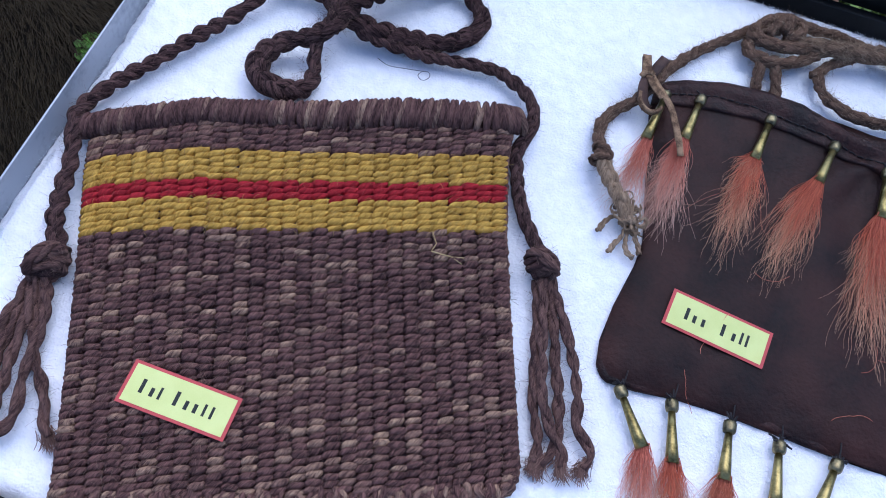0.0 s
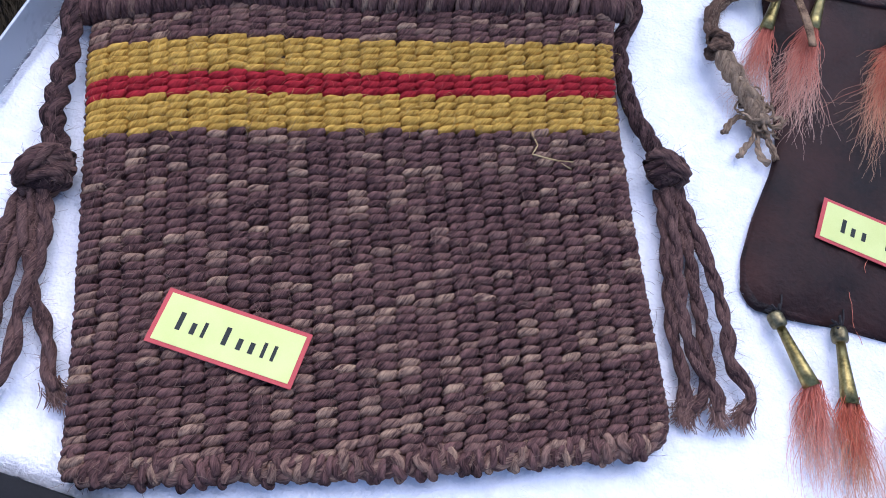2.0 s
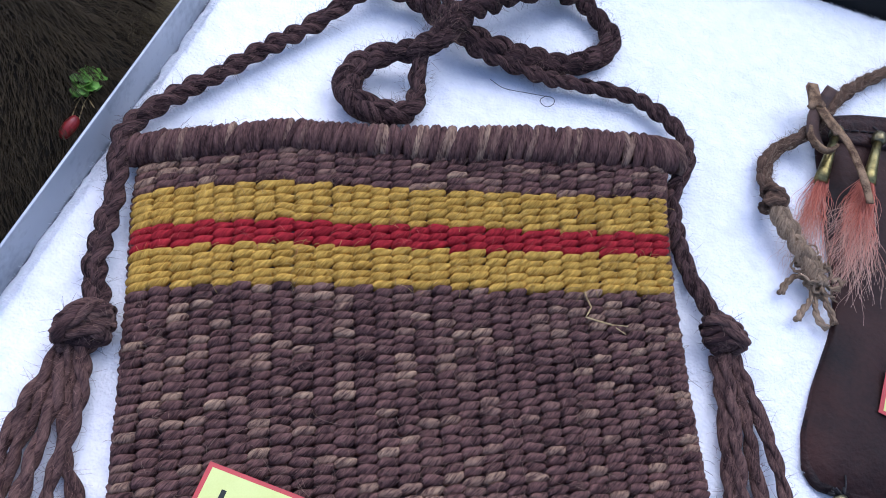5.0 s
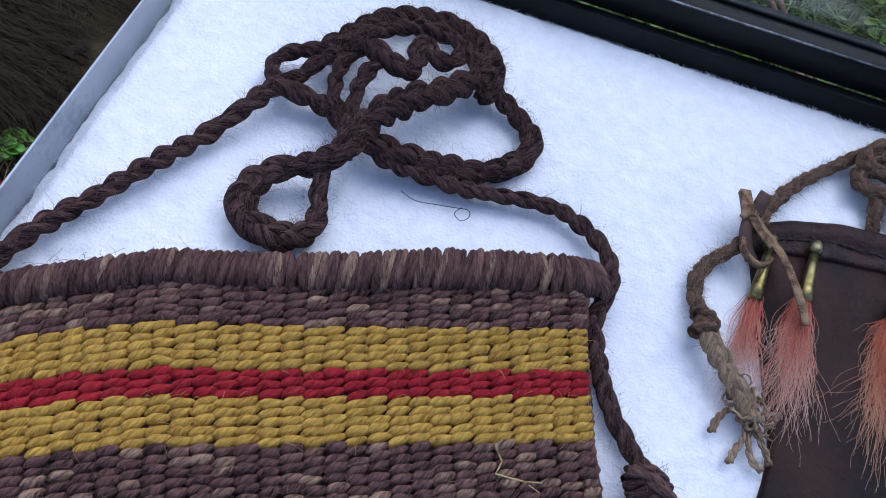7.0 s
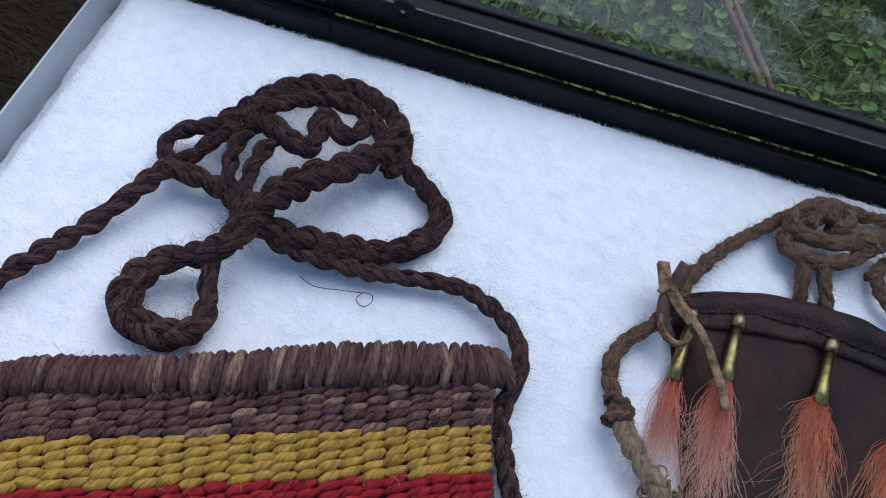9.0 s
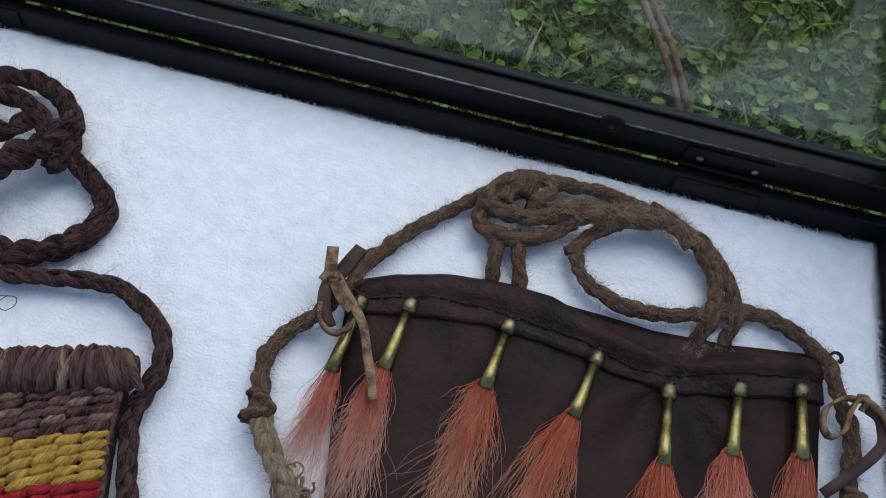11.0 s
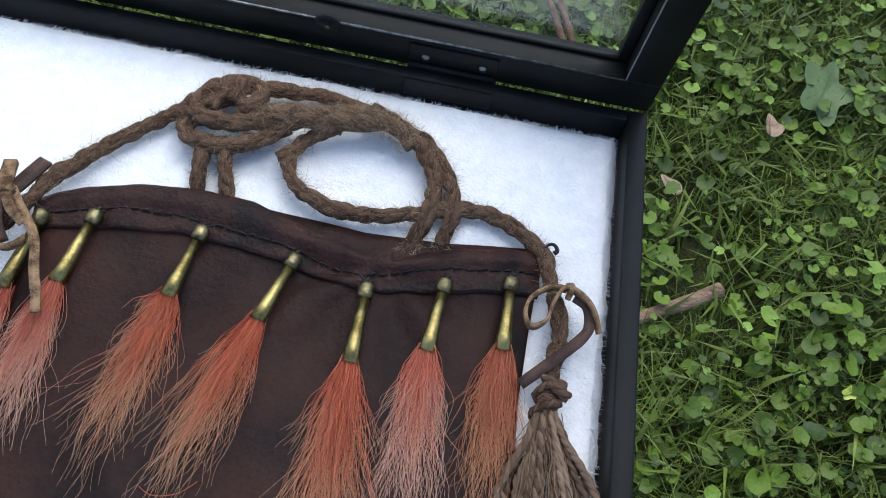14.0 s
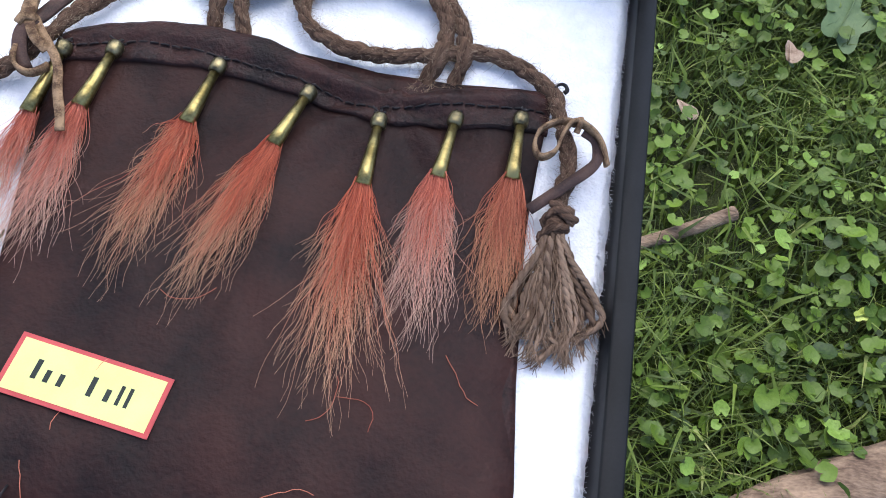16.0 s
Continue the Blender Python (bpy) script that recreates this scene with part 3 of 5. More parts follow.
def roll_v(u):
    """The middle line of the rolled hem."""
    return float(np.interp(u, (0.0, 0.033, 0.067, 0.12, 0.155, 0.19, 0.227, 0.272), (0.0275, 0.0335, 0.0392, 0.0368, 0.0357, 0.037, 0.036, 0.0322)))


# whipped top edge: yarn wound closely round a roll
g = Geo()
wraps = 98
for q in range(wraps):
    u = -0.004 + (WIDE + 0.016) * (q + 0.5) / wraps
    c = BO + BU * u + BV * (roll_v(u) + rnd.gauss(0, 0.0004)) + UP * (0.8005 + 0.004 * max(0.0, u / WIDE) ** 1.5)
    lean = rnd.gauss(0.30, 0.10) - 0.5 * max(0, (u - 0.25) / 0.02)
    r = float(np.interp(u, (0, 0.12, 0.17, 0.255, 0.275), (0.0068, 0.0072, 0.0088, 0.0090, 0.0074))) * rnd.uniform(0.95, 1.06)
    line = [c + BV * (r * 1.05 * math.cos(a)) + UP * (r * 0.92 * math.sin(a)) + BU * (lean * r * math.cos(a)) for a in [math.pi * (-0.25 + 1.5 * t / 11) for t in range(12)]]
    nline = len(line)
    verts, faces, fb = [], [], []
    off = rnd.uniform(0.2, 3)
    for i, p in enumerate(line):
        rad = (p - c).normalized()
        for s in range(8):
            w = 2 * math.pi * s / 8
            lb = 1 + 0.16 * math.cos(2 * w + 0.9 * i)
            verts.append(p + BU * (0.00205 * lb * math.cos(w)) + rad * (0.0019 * lb * math.sin(w)))
            fb.append((off + 0.003 * i, off + 0.002 * math.cos(w + 0.5 * i), 0.002 * math.sin(w + 0.5 * i)))
    for i in range(nline - 1):
        for s in range(8):
            a, b = i * 8 + s, i * 8 + (s + 1) % 8
            faces.append((a, b, b + 8, a + 8))
    g.add(verts, faces, None, fb)
core = [BO + BU * u + BV * roll_v(u) + UP * (0.8000 + 0.004 * max(0.0, u / WIDE) ** 1.5) for u in np.linspace(-0.004, WIDE + 0.012, 24)]
tube(g, core, 0.0060, 10)
tagged(part("rolled_hem", g, hem_yarn, bag, "thick hem wound with paler brown yarn"), kind="stuff")

# lower edge: warp ends knotted off in uneven loops that hang over the last row
def edge_v(u):
    return -0.2020 - 0.0035 * math.sin(math.pi * u / WIDE) + 0.007 * max(0.0, abs(2 * u / WIDE - 1) - 0.93) / 0.07


g = Geo()
rope(g, [bag_at(u, edge_v(u), -0.0020) for u in np.linspace(0.003, WIDE - 0.003, 40)], 0.0050, 2, 0.0135, sides=10, rough=0.12)
for q in range(44):
    u = WIDE * (q + 0.5) / 44 + rnd.gauss(0, 0.0008)
    c = bag_at(min(max(u, 0.003), WIDE - 0.003), edge_v(u) + rnd.gauss(0.0006, 0.0007), -0.0006)
    lean, ln = rnd.gauss(0.35, 0.30), rnd.uniform(0.0062, 0.0086)
    ax = (BV + BU * lean).normalized()
    line = [c + ax * ln - UP * 0.0022, c + ax * (ln * 0.45) + UP * 0.0020, c + UP * 0.0028 + BU * rnd.gauss(0, 0.0008), c - ax * (ln * 0.45) + UP * 0.0010, c - ax * (ln * 0.62) - UP * 0.0038]
    rope(g, line, rnd.uniform(0.0025, 0.0034), 2, 0.012, sides=8, rough=0.2, step=0.0013, phase=rnd.uniform(0, 6))
tagged(part("knotted_edge", g, brown_yarn, bag, "uneven knotted lower edge"), kind="stuff")
# twisted yarn along both selvedges
for u in (0.0016, WIDE - 0.0016):
    g = Geo()
    rope(g, [bag_at(u, v, -0.0006) for v in np.linspace(-0.196, 0.028, 40)], 0.0034, 2, 0.0082, sides=9, rough=0.12)
    tagged(part("selvedge", g, brown_yarn, bag), kind="stuff")

# loose fibres over the weave
for mat, v0, v1, cnt in ((fuzz_brown, -0.207, -0.05, 3400), (fuzz_gold, -0.049, -0.0285, 420), (fuzz_red, -0.0285, -0.0165, 120), (fuzz_gold, -0.0165, 0.002, 420), (fuzz_brown, 0.003, 0.04, 900)):
    g = Geo()
    for q in range(cnt):
        p = bag_at(rnd.uniform(0, WIDE), rnd.uniform(v0, v1), 0.0024)
        a, ln = rnd.uniform(0, 6.3), (rnd.uniform(0.0015, 0.005) if q % 9 else rnd.uniform(0.005, 0.011))
        d, cv = Vector((math.cos(a), math.sin(a), 0)), rnd.uniform(-0.8, 0.8)
        s = Vector((-d.y, d.x, 0))
        line = [p + d * (ln * t) + s * (ln * cv * t * t) + UP * (0.0022 * math.sin(2.6 * t)) for t in (0, 0.3, 0.6, 0.8, 1)]
        tube(g, line, 0.000085, 3, close=False)
    tagged(part("fuzz", g, mat, bag), kind="stuff")


# ---- the bag's cord, knots and tassels (they move with the bag) ----
def xyz(pts, z):
    return [(x, y, z[i] if isinstance(z, (list, tuple)) else z) for i, (x, y) in enumerate(pts)]


def cord(name, pts, r, plies=3, pitch=0.026, braid=False, mat=dark_cord, fuzz=30, label="", sides=10):
    gg = [Geo() for _ in range(plies)]
    rope(gg, pts, r, plies, pitch, braid, sides=sides, phase=rnd.uniform(0, 6), rough=0.16)
    ob = part(name, gg[0], mat, bag, label)
    for one in gg[1:]:
        part("ply", one, mat, ob)
    hh = Geo()
    hairs_on(hh, pts, r(0.5) if callable(r) else r, fuzz * 5, 0.0036, rnd, 0.00008)
    tagged(part("fuzz", hh, fuzz_brown, ob), kind="stuff")
    return ob


cord("cord", xyz([(-0.258, 0.1257), (-0.2636, 0.1368), (-0.2712, 0.1487), (-0.2757, 0.1627), (-0.2801, 0.1806), (-0.2856, 0.1943), (-0.2904, 0.2056), (-0.2939, 0.2156), (-0.2926, 0.2294), (-0.2864, 0.2499), (-0.2753, 0.2703), (-0.2621, 0.2947), (-0.2418, 0.3312), (-0.2338, 0.3447), (-0.2269, 0.3578), (-0.2206, 0.3691), (-0.2068, 0.3703), (-0.1934, 0.3685), (-0.1821, 0.3640), (-0.1716, 0.3542)],
                 [0.797, 0.798, 0.799, 0.80, 0.801, 0.802, 0.804, 0.804, 0.802, 0.799, 0.797, 0.797, 0.797, 0.7995, 0.802, 0.8025, 0.801, 0.800, 0.799, 0.799]),
     lambda k: 0.0058 - 0.0006 * math.sin(math.pi * k), 3, 0.040, True, fuzz=130, label="braided dark brown shoulder cord")
cord("cord", xyz([(-0.1664, 0.3523), (-0.1495, 0.3466), (-0.1339, 0.3465), (-0.1186, 0.3481), (-0.1034, 0.3499), (-0.0857, 0.3537), (-0.0707, 0.3560), (-0.0567, 0.3561), (-0.0440, 0.3503), (-0.0324, 0.3426), (-0.0248, 0.3317), (-0.0228, 0.3196), (-0.0246, 0.3069), (-0.0258, 0.2974), (-0.0228, 0.2864), (-0.0182, 0.2745), (-0.0117, 0.2607), (-0.0051, 0.2501), (0.0020, 0.2419), (0.0115, 0.2300)],
                 [0.803, 0.8013, 0.7993, 0.7967, 0.7953, 0.7951, 0.795, 0.7951, 0.7963, 0.7972, 0.7978, 0.7976, 0.7971, 0.7959, 0.7949, 0.7947, 0.7948, 0.7953, 0.7961, 0.797]),
     0.0045, 3, 0.034, True, fuzz=110)
LOOPS = (
    ([(-0.1161, 0.4218), (-0.1023, 0.4139), (-0.0914, 0.4076), (-0.0824, 0.3969), (-0.0826, 0.3830), (-0.0910, 0.3715), (-0.1038, 0.3627), (-0.1183, 0.3581), (-0.1333, 0.3548), (-0.1481, 0.3515), (-0.1597, 0.3505), (-0.1700, 0.3514)],
     [0.800, 0.797, 0.7955, 0.795, 0.795, 0.795, 0.795, 0.796, 0.799, 0.803, 0.806, 0.808], lambda k: 0.0052 + 0.0018 * min(1, 2 * k), 110),
    ([(-0.1913, 0.4099), (-0.2009, 0.4005), (-0.2076, 0.3925), (-0.2125, 0.3828), (-0.2205, 0.3777), (-0.2293, 0.3814), (-0.2300, 0.3909), (-0.2233, 0.3987), (-0.2119, 0.4036), (-0.2016, 0.4129)],
     [0.806, 0.8045, 0.8025, 0.8005, 0.799, 0.798, 0.7985, 0.800, 0.802, 0.804], 0.0046, 60),
    ([(-0.2079, 0.4060), (-0.2002, 0.4163), (-0.1958, 0.4273), (-0.1886, 0.4410), (-0.1780, 0.4508), (-0.1657, 0.4562), (-0.1509, 0.4597), (-0.1365, 0.4560), (-0.1240, 0.4471), (-0.1147, 0.4341), (-0.1121, 0.4189), (-0.1156, 0.4068)],
     [0.803, 0.8035, 0.803, 0.8015, 0.8005, 0.800, 0.799, 0.7995, 0.8005, 0.802, 0.8025, 0.802], 0.0058, 120),
    ([(-0.1734, 0.3481), (-0.1835, 0.3630), (-0.1908, 0.3758), (-0.1935, 0.3897), (-0.1908, 0.4013)], [0.808, 0.8065, 0.805, 0.806, 0.809], 0.0046, 30),
    ([(-0.1914, 0.4100), (-0.1856, 0.4213), (-0.1766, 0.4293), (-0.1655, 0.4366), (-0.1548, 0.4405), (-0.1424, 0.4390), (-0.1314, 0.4326), (-0.1222, 0.4238), (-0.1201, 0.4112)],
     [0.808, 0.8095, 0.8095, 0.8085, 0.8075, 0.807, 0.807, 0.807, 0.807], 0.0054, 70),
    ([(-0.1668, 0.3517), (-0.1697, 0.3376), (-0.1755, 0.3297), (-0.1869, 0.3246), (-0.1979, 0.3206), (-0.2060, 0.3126), (-0.2092, 0.3021), (-0.2062, 0.2913), (-0.1973, 0.2856), (-0.1867, 0.2843), (-0.1772, 0.2873), (-0.1718, 0.2953), (-0.1722, 0.3062), (-0.1754, 0.3149), (-0.1774, 0.3233), (-0.1759, 0.3314), (-0.1704, 0.3435)],
     [0.815, 0.8135, 0.811, 0.805, 0.801, 0.799, 0.7985, 0.798, 0.798, 0.798, 0.798, 0.798, 0.7985, 0.801, 0.805, 0.810, 0.815], lambda k: float(np.interp(k, (0, 0.25, 0.45, 0.62, 0.75, 1), (0.0064, 0.0072, 0.0084, 0.0080, 0.0054, 0.0046))), 120),
    ([(-0.1703, 0.3312), (-0.1681, 0.3453), (-0.1616, 0.3608), (-0.1516, 0.3771), (-0.1401, 0.3913), (-0.1280, 0.4056), (-0.1191, 0.4193), (-0.1168, 0.4341)],
     [0.813, 0.816, 0.816, 0.8145, 0.8115, 0.809, 0.8075, 0.806], lambda k: 0.0060 + 0.0028 * math.sin(math.pi * min(1, k * 1.1)), 110),
    ([(-0.1673, 0.3412), (-0.1735, 0.3552), (-0.1773, 0.3709), (-0.1781, 0.3854), (-0.1743, 0.3980)], [0.818, 0.8165, 0.8145, 0.813, 0.812], 0.0046, 36),
    ([(-0.1916, 0.4059), (-0.1825, 0.4072), (-0.1722, 0.4025), (-0.1629, 0.3979), (-0.1560, 0.3982), (-0.1553, 0.4085), (-0.1579, 0.4188), (-0.1536, 0.4221), (-0.1471, 0.4159), (-0.1387, 0.4168), (-0.1335, 0.4267)],
     [0.812, 0.814, 0.815, 0.815, 0.8145, 0.813, 0.8125, 0.812, 0.812, 0.811, 0.810], lambda k: 0.0068 - 0.0018 * k, 60),
)
for line, heights, r, fuzz in LOOPS:
    cord("cord_loop", xyz(line, heights), r, 3, 0.038, True, fuzz=fuzz)
# a stray curled thread by the cord
g = Geo()
tube(g, smooth_path(xyz([(-0.139, 0.338), (-0.130, 0.335), (-0.118, 0.337), (-0.108, 0.339), (-0.102, 0.340), (-0.1005, 0.336), (-0.104, 0.332), (-0.1085, 0.335), (-0.106, 0.340)], 0.7915), 0.002), 0.00022, 4)
part("stray_thread", g, thread_mat, bag)


def knot(centre, axis_dir, r, turns, tilt):
    """A bulky barrel knot: coils that swell towards the middle, with one strand laid over them aslant."""
    c, a = Vector(centre), Vector(axis_dir).normalized()
    s = a.cross(UP).normalized()
    pts = []
    for i in range(turns * 10 + 1):
        w = i / 10 * 2 * math.pi
        k = 2 * i / (turns * 10) - 1
        swell = r * (0.62 + 0.38 * math.sqrt(max(0.0, 1 - k * k)))
        pts.append(c + a * (k * r * 0.80 + tilt * r * math.cos(w)) + s * (swell * math.cos(w)) + UP * (swell * 0.72 * math.sin(w)))
    gg = Geo()
    rope(gg, pts, r * 0.36, 2, 0.024, False, sides=9, rough=0.16)
    rope(gg, [c + a * (k * r * 0.95) + s * (r * (0.95 * k * math.copysign(1, tilt) + 0.05)) + UP * (r * 1.02 * math.sqrt(max(0.0, 1.05 - k * k))) for k in (-0.85, -0.5, 0.0, 0.5, 0.85)], r * 0.38, 2, 0.024, sides=9, rough=0.16)
    pill(gg, c, a * (r * 0.95), s * (r * 0.92), UP * (r * 0.70), 12, 10)
    ob = part("knot", gg, tassel_yarn, bag, "thick wound knot of dark cord")
    hh = Geo()
    hairs_on(hh, [tuple(p) for p in pts], r * 0.4, 130, 0.0045, rnd)
    tagged(part("fuzz", hh, fuzz_brown, ob), kind="stuff")


knot((-0.2603, 0.1210, 0.7990), (0.30, -1, 0), 0.0102, 4, 0.22)
knot((0.0120, 0.2250, 0.7995), (0.45, -0.9, 0), 0.0085, 4, -0.18)


def tassel_strand(pts, z, brush=True):
    p = xyz(pts, z)
    gg = [Geo(), Geo()]
    rope(gg, p, 0.0036, 2, 0.034, sides=9, rough=0.22, phase=rnd.uniform(0, 6))
    ob = part("tassel_strand", gg[0], tassel_yarn, bag)
    part("ply", gg[1], tassel_yarn, ob)
    hh = Geo()
    hairs_on(hh, p, 0.0036, 130, 0.0042, rnd, 0.00009)
    e, d = Vector(p[-1]), (Vector(p[-1]) - Vector(p[-2])).normalized()
    for q in range(170):
        dd = (d + Vector((rnd.gauss(0, 0.20), rnd.gauss(0, 0.20), rnd.gauss(0, 0.06)))).normalized()
        st = e - d * rnd.uniform(0, 0.006) + Vector((rnd.gauss(0, 0.0016), rnd.gauss(0, 0.0016), rnd.uniform(-0.001, 0.002)))
        ln = rnd.uniform(0.003, 0.010)
        cv = Vector((-dd.y, dd.x, 0)) * (ln * rnd.uniform(-0.5, 0.7))
        line = [st + dd * (ln * t) + cv * (t * t) + Vector((0, 0, -0.002 * t)) for t in (0, 0.35, 0.7, 1)]
        tube(hh, line, lambda t: 0.00030 * (1 - 0.5 * t), 3, close=False)
    tagged(part("frayed_tip", hh, cord_tip, ob, "frayed paler tip"), kind="stuff")


for pts, z in (([(-0.2666, 0.1121), (-0.2661, 0.0921), (-0.2661, 0.0751), (-0.2641, 0.0621), (-0.2606, 0.0491), (-0.2571, 0.0371), (-0.2586, 0.0301), (-0.2616, 0.0261)], 0.794),
               ([(-0.2646, 0.1121), (-0.2611, 0.0921), (-0.2606, 0.0771), (-0.2591, 0.0641), (-0.2566, 0.0511), (-0.2536, 0.0401), (-0.2516, 0.0331), (-0.2536, 0.0271)], 0.7935),
               ([(-0.2626, 0.1121), (-0.2556, 0.0901), (-0.2521, 0.0721), (-0.2486, 0.0561), (-0.2456, 0.0441), (-0.2441, 0.0361), (-0.2456, 0.0291)], 0.796),
               ([(-0.2596, 0.1131), (-0.2526, 0.1051), (-0.2461, 0.0931), (-0.2426, 0.0801), (-0.2406, 0.0661), (-0.2376, 0.0541), (-0.2326, 0.0421), (-0.2316, 0.0321), (-0.2351, 0.0251), (-0.2416, 0.0241)], 0.7965),
               ([(-0.2626, 0.1131), (-0.2546, 0.0971), (-0.2491, 0.0861), (-0.2436, 0.0741), (-0.2366, 0.0651), (-0.2276, 0.0561), (-0.2206, 0.0471), (-0.2156, 0.0381), (-0.2096, 0.0321)], 0.7935),
               ([(0.0122, 0.2160), (0.0197, 0.1910), (0.0252, 0.1680), (0.0302, 0.1470), (0.0362, 0.1320), (0.0412, 0.1200), (0.0422, 0.1100)], 0.7935),
               ([(0.0152, 0.2170), (0.0232, 0.1910), (0.0282, 0.1710), (0.0332, 0.1530), (0.0402, 0.1380), (0.0482, 0.1270), (0.0547, 0.1190), (0.0562, 0.1120)], 0.796),
               ([(0.0182, 0.2190), (0.0312, 0.1890), (0.0382, 0.1670), (0.0452, 0.1490), (0.0502, 0.1310), (0.0497, 0.1190), (0.0452, 0.1110)], 0.7935),
               ([(0.0202, 0.2200), (0.0332, 0.1990), (0.0422, 0.1830), (0.0512, 0.1650), (0.0562, 0.1500), (0.0592, 0.1370), (0.0657, 0.1310), (0.0707, 0.1240), (0.0682, 0.1160)], 0.7945)):
    tassel_strand(pts, z)


# ---- a bent straw caught on the bag ----
straw = thing("straw", (-0.054, 0.212, 0.801), "bent dry straw lying on the woven bag", "straw")
g = Geo()
tube(g, [Vector(p) for p in xyz([(-0.0573, 0.2199), (-0.0551, 0.2164), (-0.0523, 0.2129), (-0.0529, 0.2094), (-0.0536, 0.2069), (-0.0481, 0.2071), (-0.0411, 0.2077)], 0.8035)], 0.0004, 5)
part("stalk", g, straw_mat, straw)
g = Geo()
for a in (-0.3, 0.25):
    tube(g, [Vector((-0.0412, 0.2077, 0.8035)), Vector((-0.0335, 0.2077 + 0.008 * a, 0.8036))], 0.0003, 4)
part("split_end", g, straw_mat, straw)


# ---- name cards ----
def card(at, turn, words):
    m = Matrix.Translation(at) @ Matrix.Rotation(radians(turn), 4, "Z")
    t = thing("name_card", at, "small yellow paper name card with a red border", "card", "name cards")
    part("border", block(-0.0318, 0.0318, -0.0125, 0.0125, 0, 0.0004, m), card_red, t, "red paper border", smooth=False)
    face = part("face", block(-0.0298, 0.0298, -0.0107, 0.0107, 0.0004, 0.0006, m), card_yellow, t, "pale yellow paper face", smooth=False)
    for x, w, h, y in words:
        part("mark", block(x, x + w, y, y + h, 0.0006, 0.00072, m), ink, face, "plain black bar", smooth=False)


def letters(x, widths, caps):
    """One upright bar for each letter, at its place and height."""
    out = []
    for w, c in zip(widths, caps):
        out.append((x + 0.18 * w, 0.0015 if w < 0.005 else 0.0021, 0.0080 if c == 1 else 0.0068 if c == 2 else 0.0050, -0.0040))
        x += w
    return out


card((-0.1512, 0.0733, 0.8033), -0.3, letters(-0.0236, (0.0064, 0.0050, 0.0042), (1, 0, 2)) + letters(-0.0035, (0.0066, 0.0052, 0.0056, 0.0044, 0.0044), (1, 0, 0, 2, 2)))

# ---- leather pouch ----
def back_top(x):
    return float(np.interp(x, (0.039, 0.048, 0.064, 0.092, 0.125, 0.16, 0.20, 0.242, 0.288), (0.381, 0.393, 0.401, 0.407, 0.411, 0.409, 0.407, 0.410, 0.417)))


def front_top(x):
    return float(np.interp(x, (0.045, 0.064, 0.092, 0.125, 0.145, 0.165, 0.185, 0.205, 0.219, 0.232, 0.250, 0.288),
                           (0.388, 0.3975, 0.4045, 0.4075, 0.4065, 0.4005, 0.3945, 0.391, 0.392, 0.3995, 0.4045, 0.4125)))


def hem_low(x):
    return float(np.interp(x, (0.05, 0.09, 0.117, 0.144, 0.172, 0.199, 0.215, 0.238, 0.288), (0.373, 0.380, 0.3835, 0.382, 0.378, 0.3725, 0.3725, 0.379, 0.389)))


def stitch_y(x):
    return float(np.interp(x, (0.05, 0.088, 0.114, 0.142, 0.169, 0.192, 0.208, 0.223, 0.249, 0.288), (0.380, 0.391, 0.392, 0.390, 0.387, 0.3805, 0.3795, 0.385, 0.393, 0.401)))


def pouch_left(y):
    return float(np.interp(y, (0.170, 0.174, 0.180, 0.197, 0.221, 0.251, 0.269, 0.318, 0.376, 0.40), (0.072, 0.064, 0.0595, 0.0575, 0.060, 0.066, 0.067, 0.058, 0.048, 0.047)))


def pouch_right(y):
    return float(np.interp(y, (0.170, 0.178, 0.19, 0.212, 0.253, 0.319, 0.356, 0.398, 0.416), (0.284, 0.292, 0.2955, 0.295, 0.290, 0.285, 0.286, 0.2885, 0.288)))


def pouch_bottom(x):
    return float(np.interp(x, (0.06, 0.086, 0.11, 0.14, 0.20, 0.30), (0.1695, 0.1705, 0.174, 0.175, 0.173, 0.173)))


def leather_z(x, y):
    """Height of the front leather: softly filled, with creases that run down from the sagging mouth."""
    e = min(x - pouch_left(y), pouch_right(y) - x, (y - pouch_bottom(x)) * 1.0)
    z = 0.7895 + 0.0058 * (1 - math.exp(-max(e, 0) / 0.012))
    z += 0.0026 * noise.noise(Vector((x * 26, y * 16, 1))) + 0.0011 * noise.noise(Vector((x * 75, y * 50, 4)))
    z += 0.0010 * (0.5 - abs(noise.noise(Vector((x * 34 + y * 14, y * 30 - x * 8, 9))))) + 0.0005 * (0.5 - abs(noise.noise(Vector((x * 90, y * 110, 12)))))
    d = math.hypot(x - 0.212, (y - 0.372) * 0.7)
    z += 0.0022 * math.sin(math.atan2(y - 0.385, x - 0.212) * 7) * math.exp(-((d - 0.028) / 0.02) ** 2)
    return z


pouch = thing("leather_pouch", (0.17, 0.29, FLEECE), "dark brown leather pouch with brass cones and orange hair tufts", "pouch")


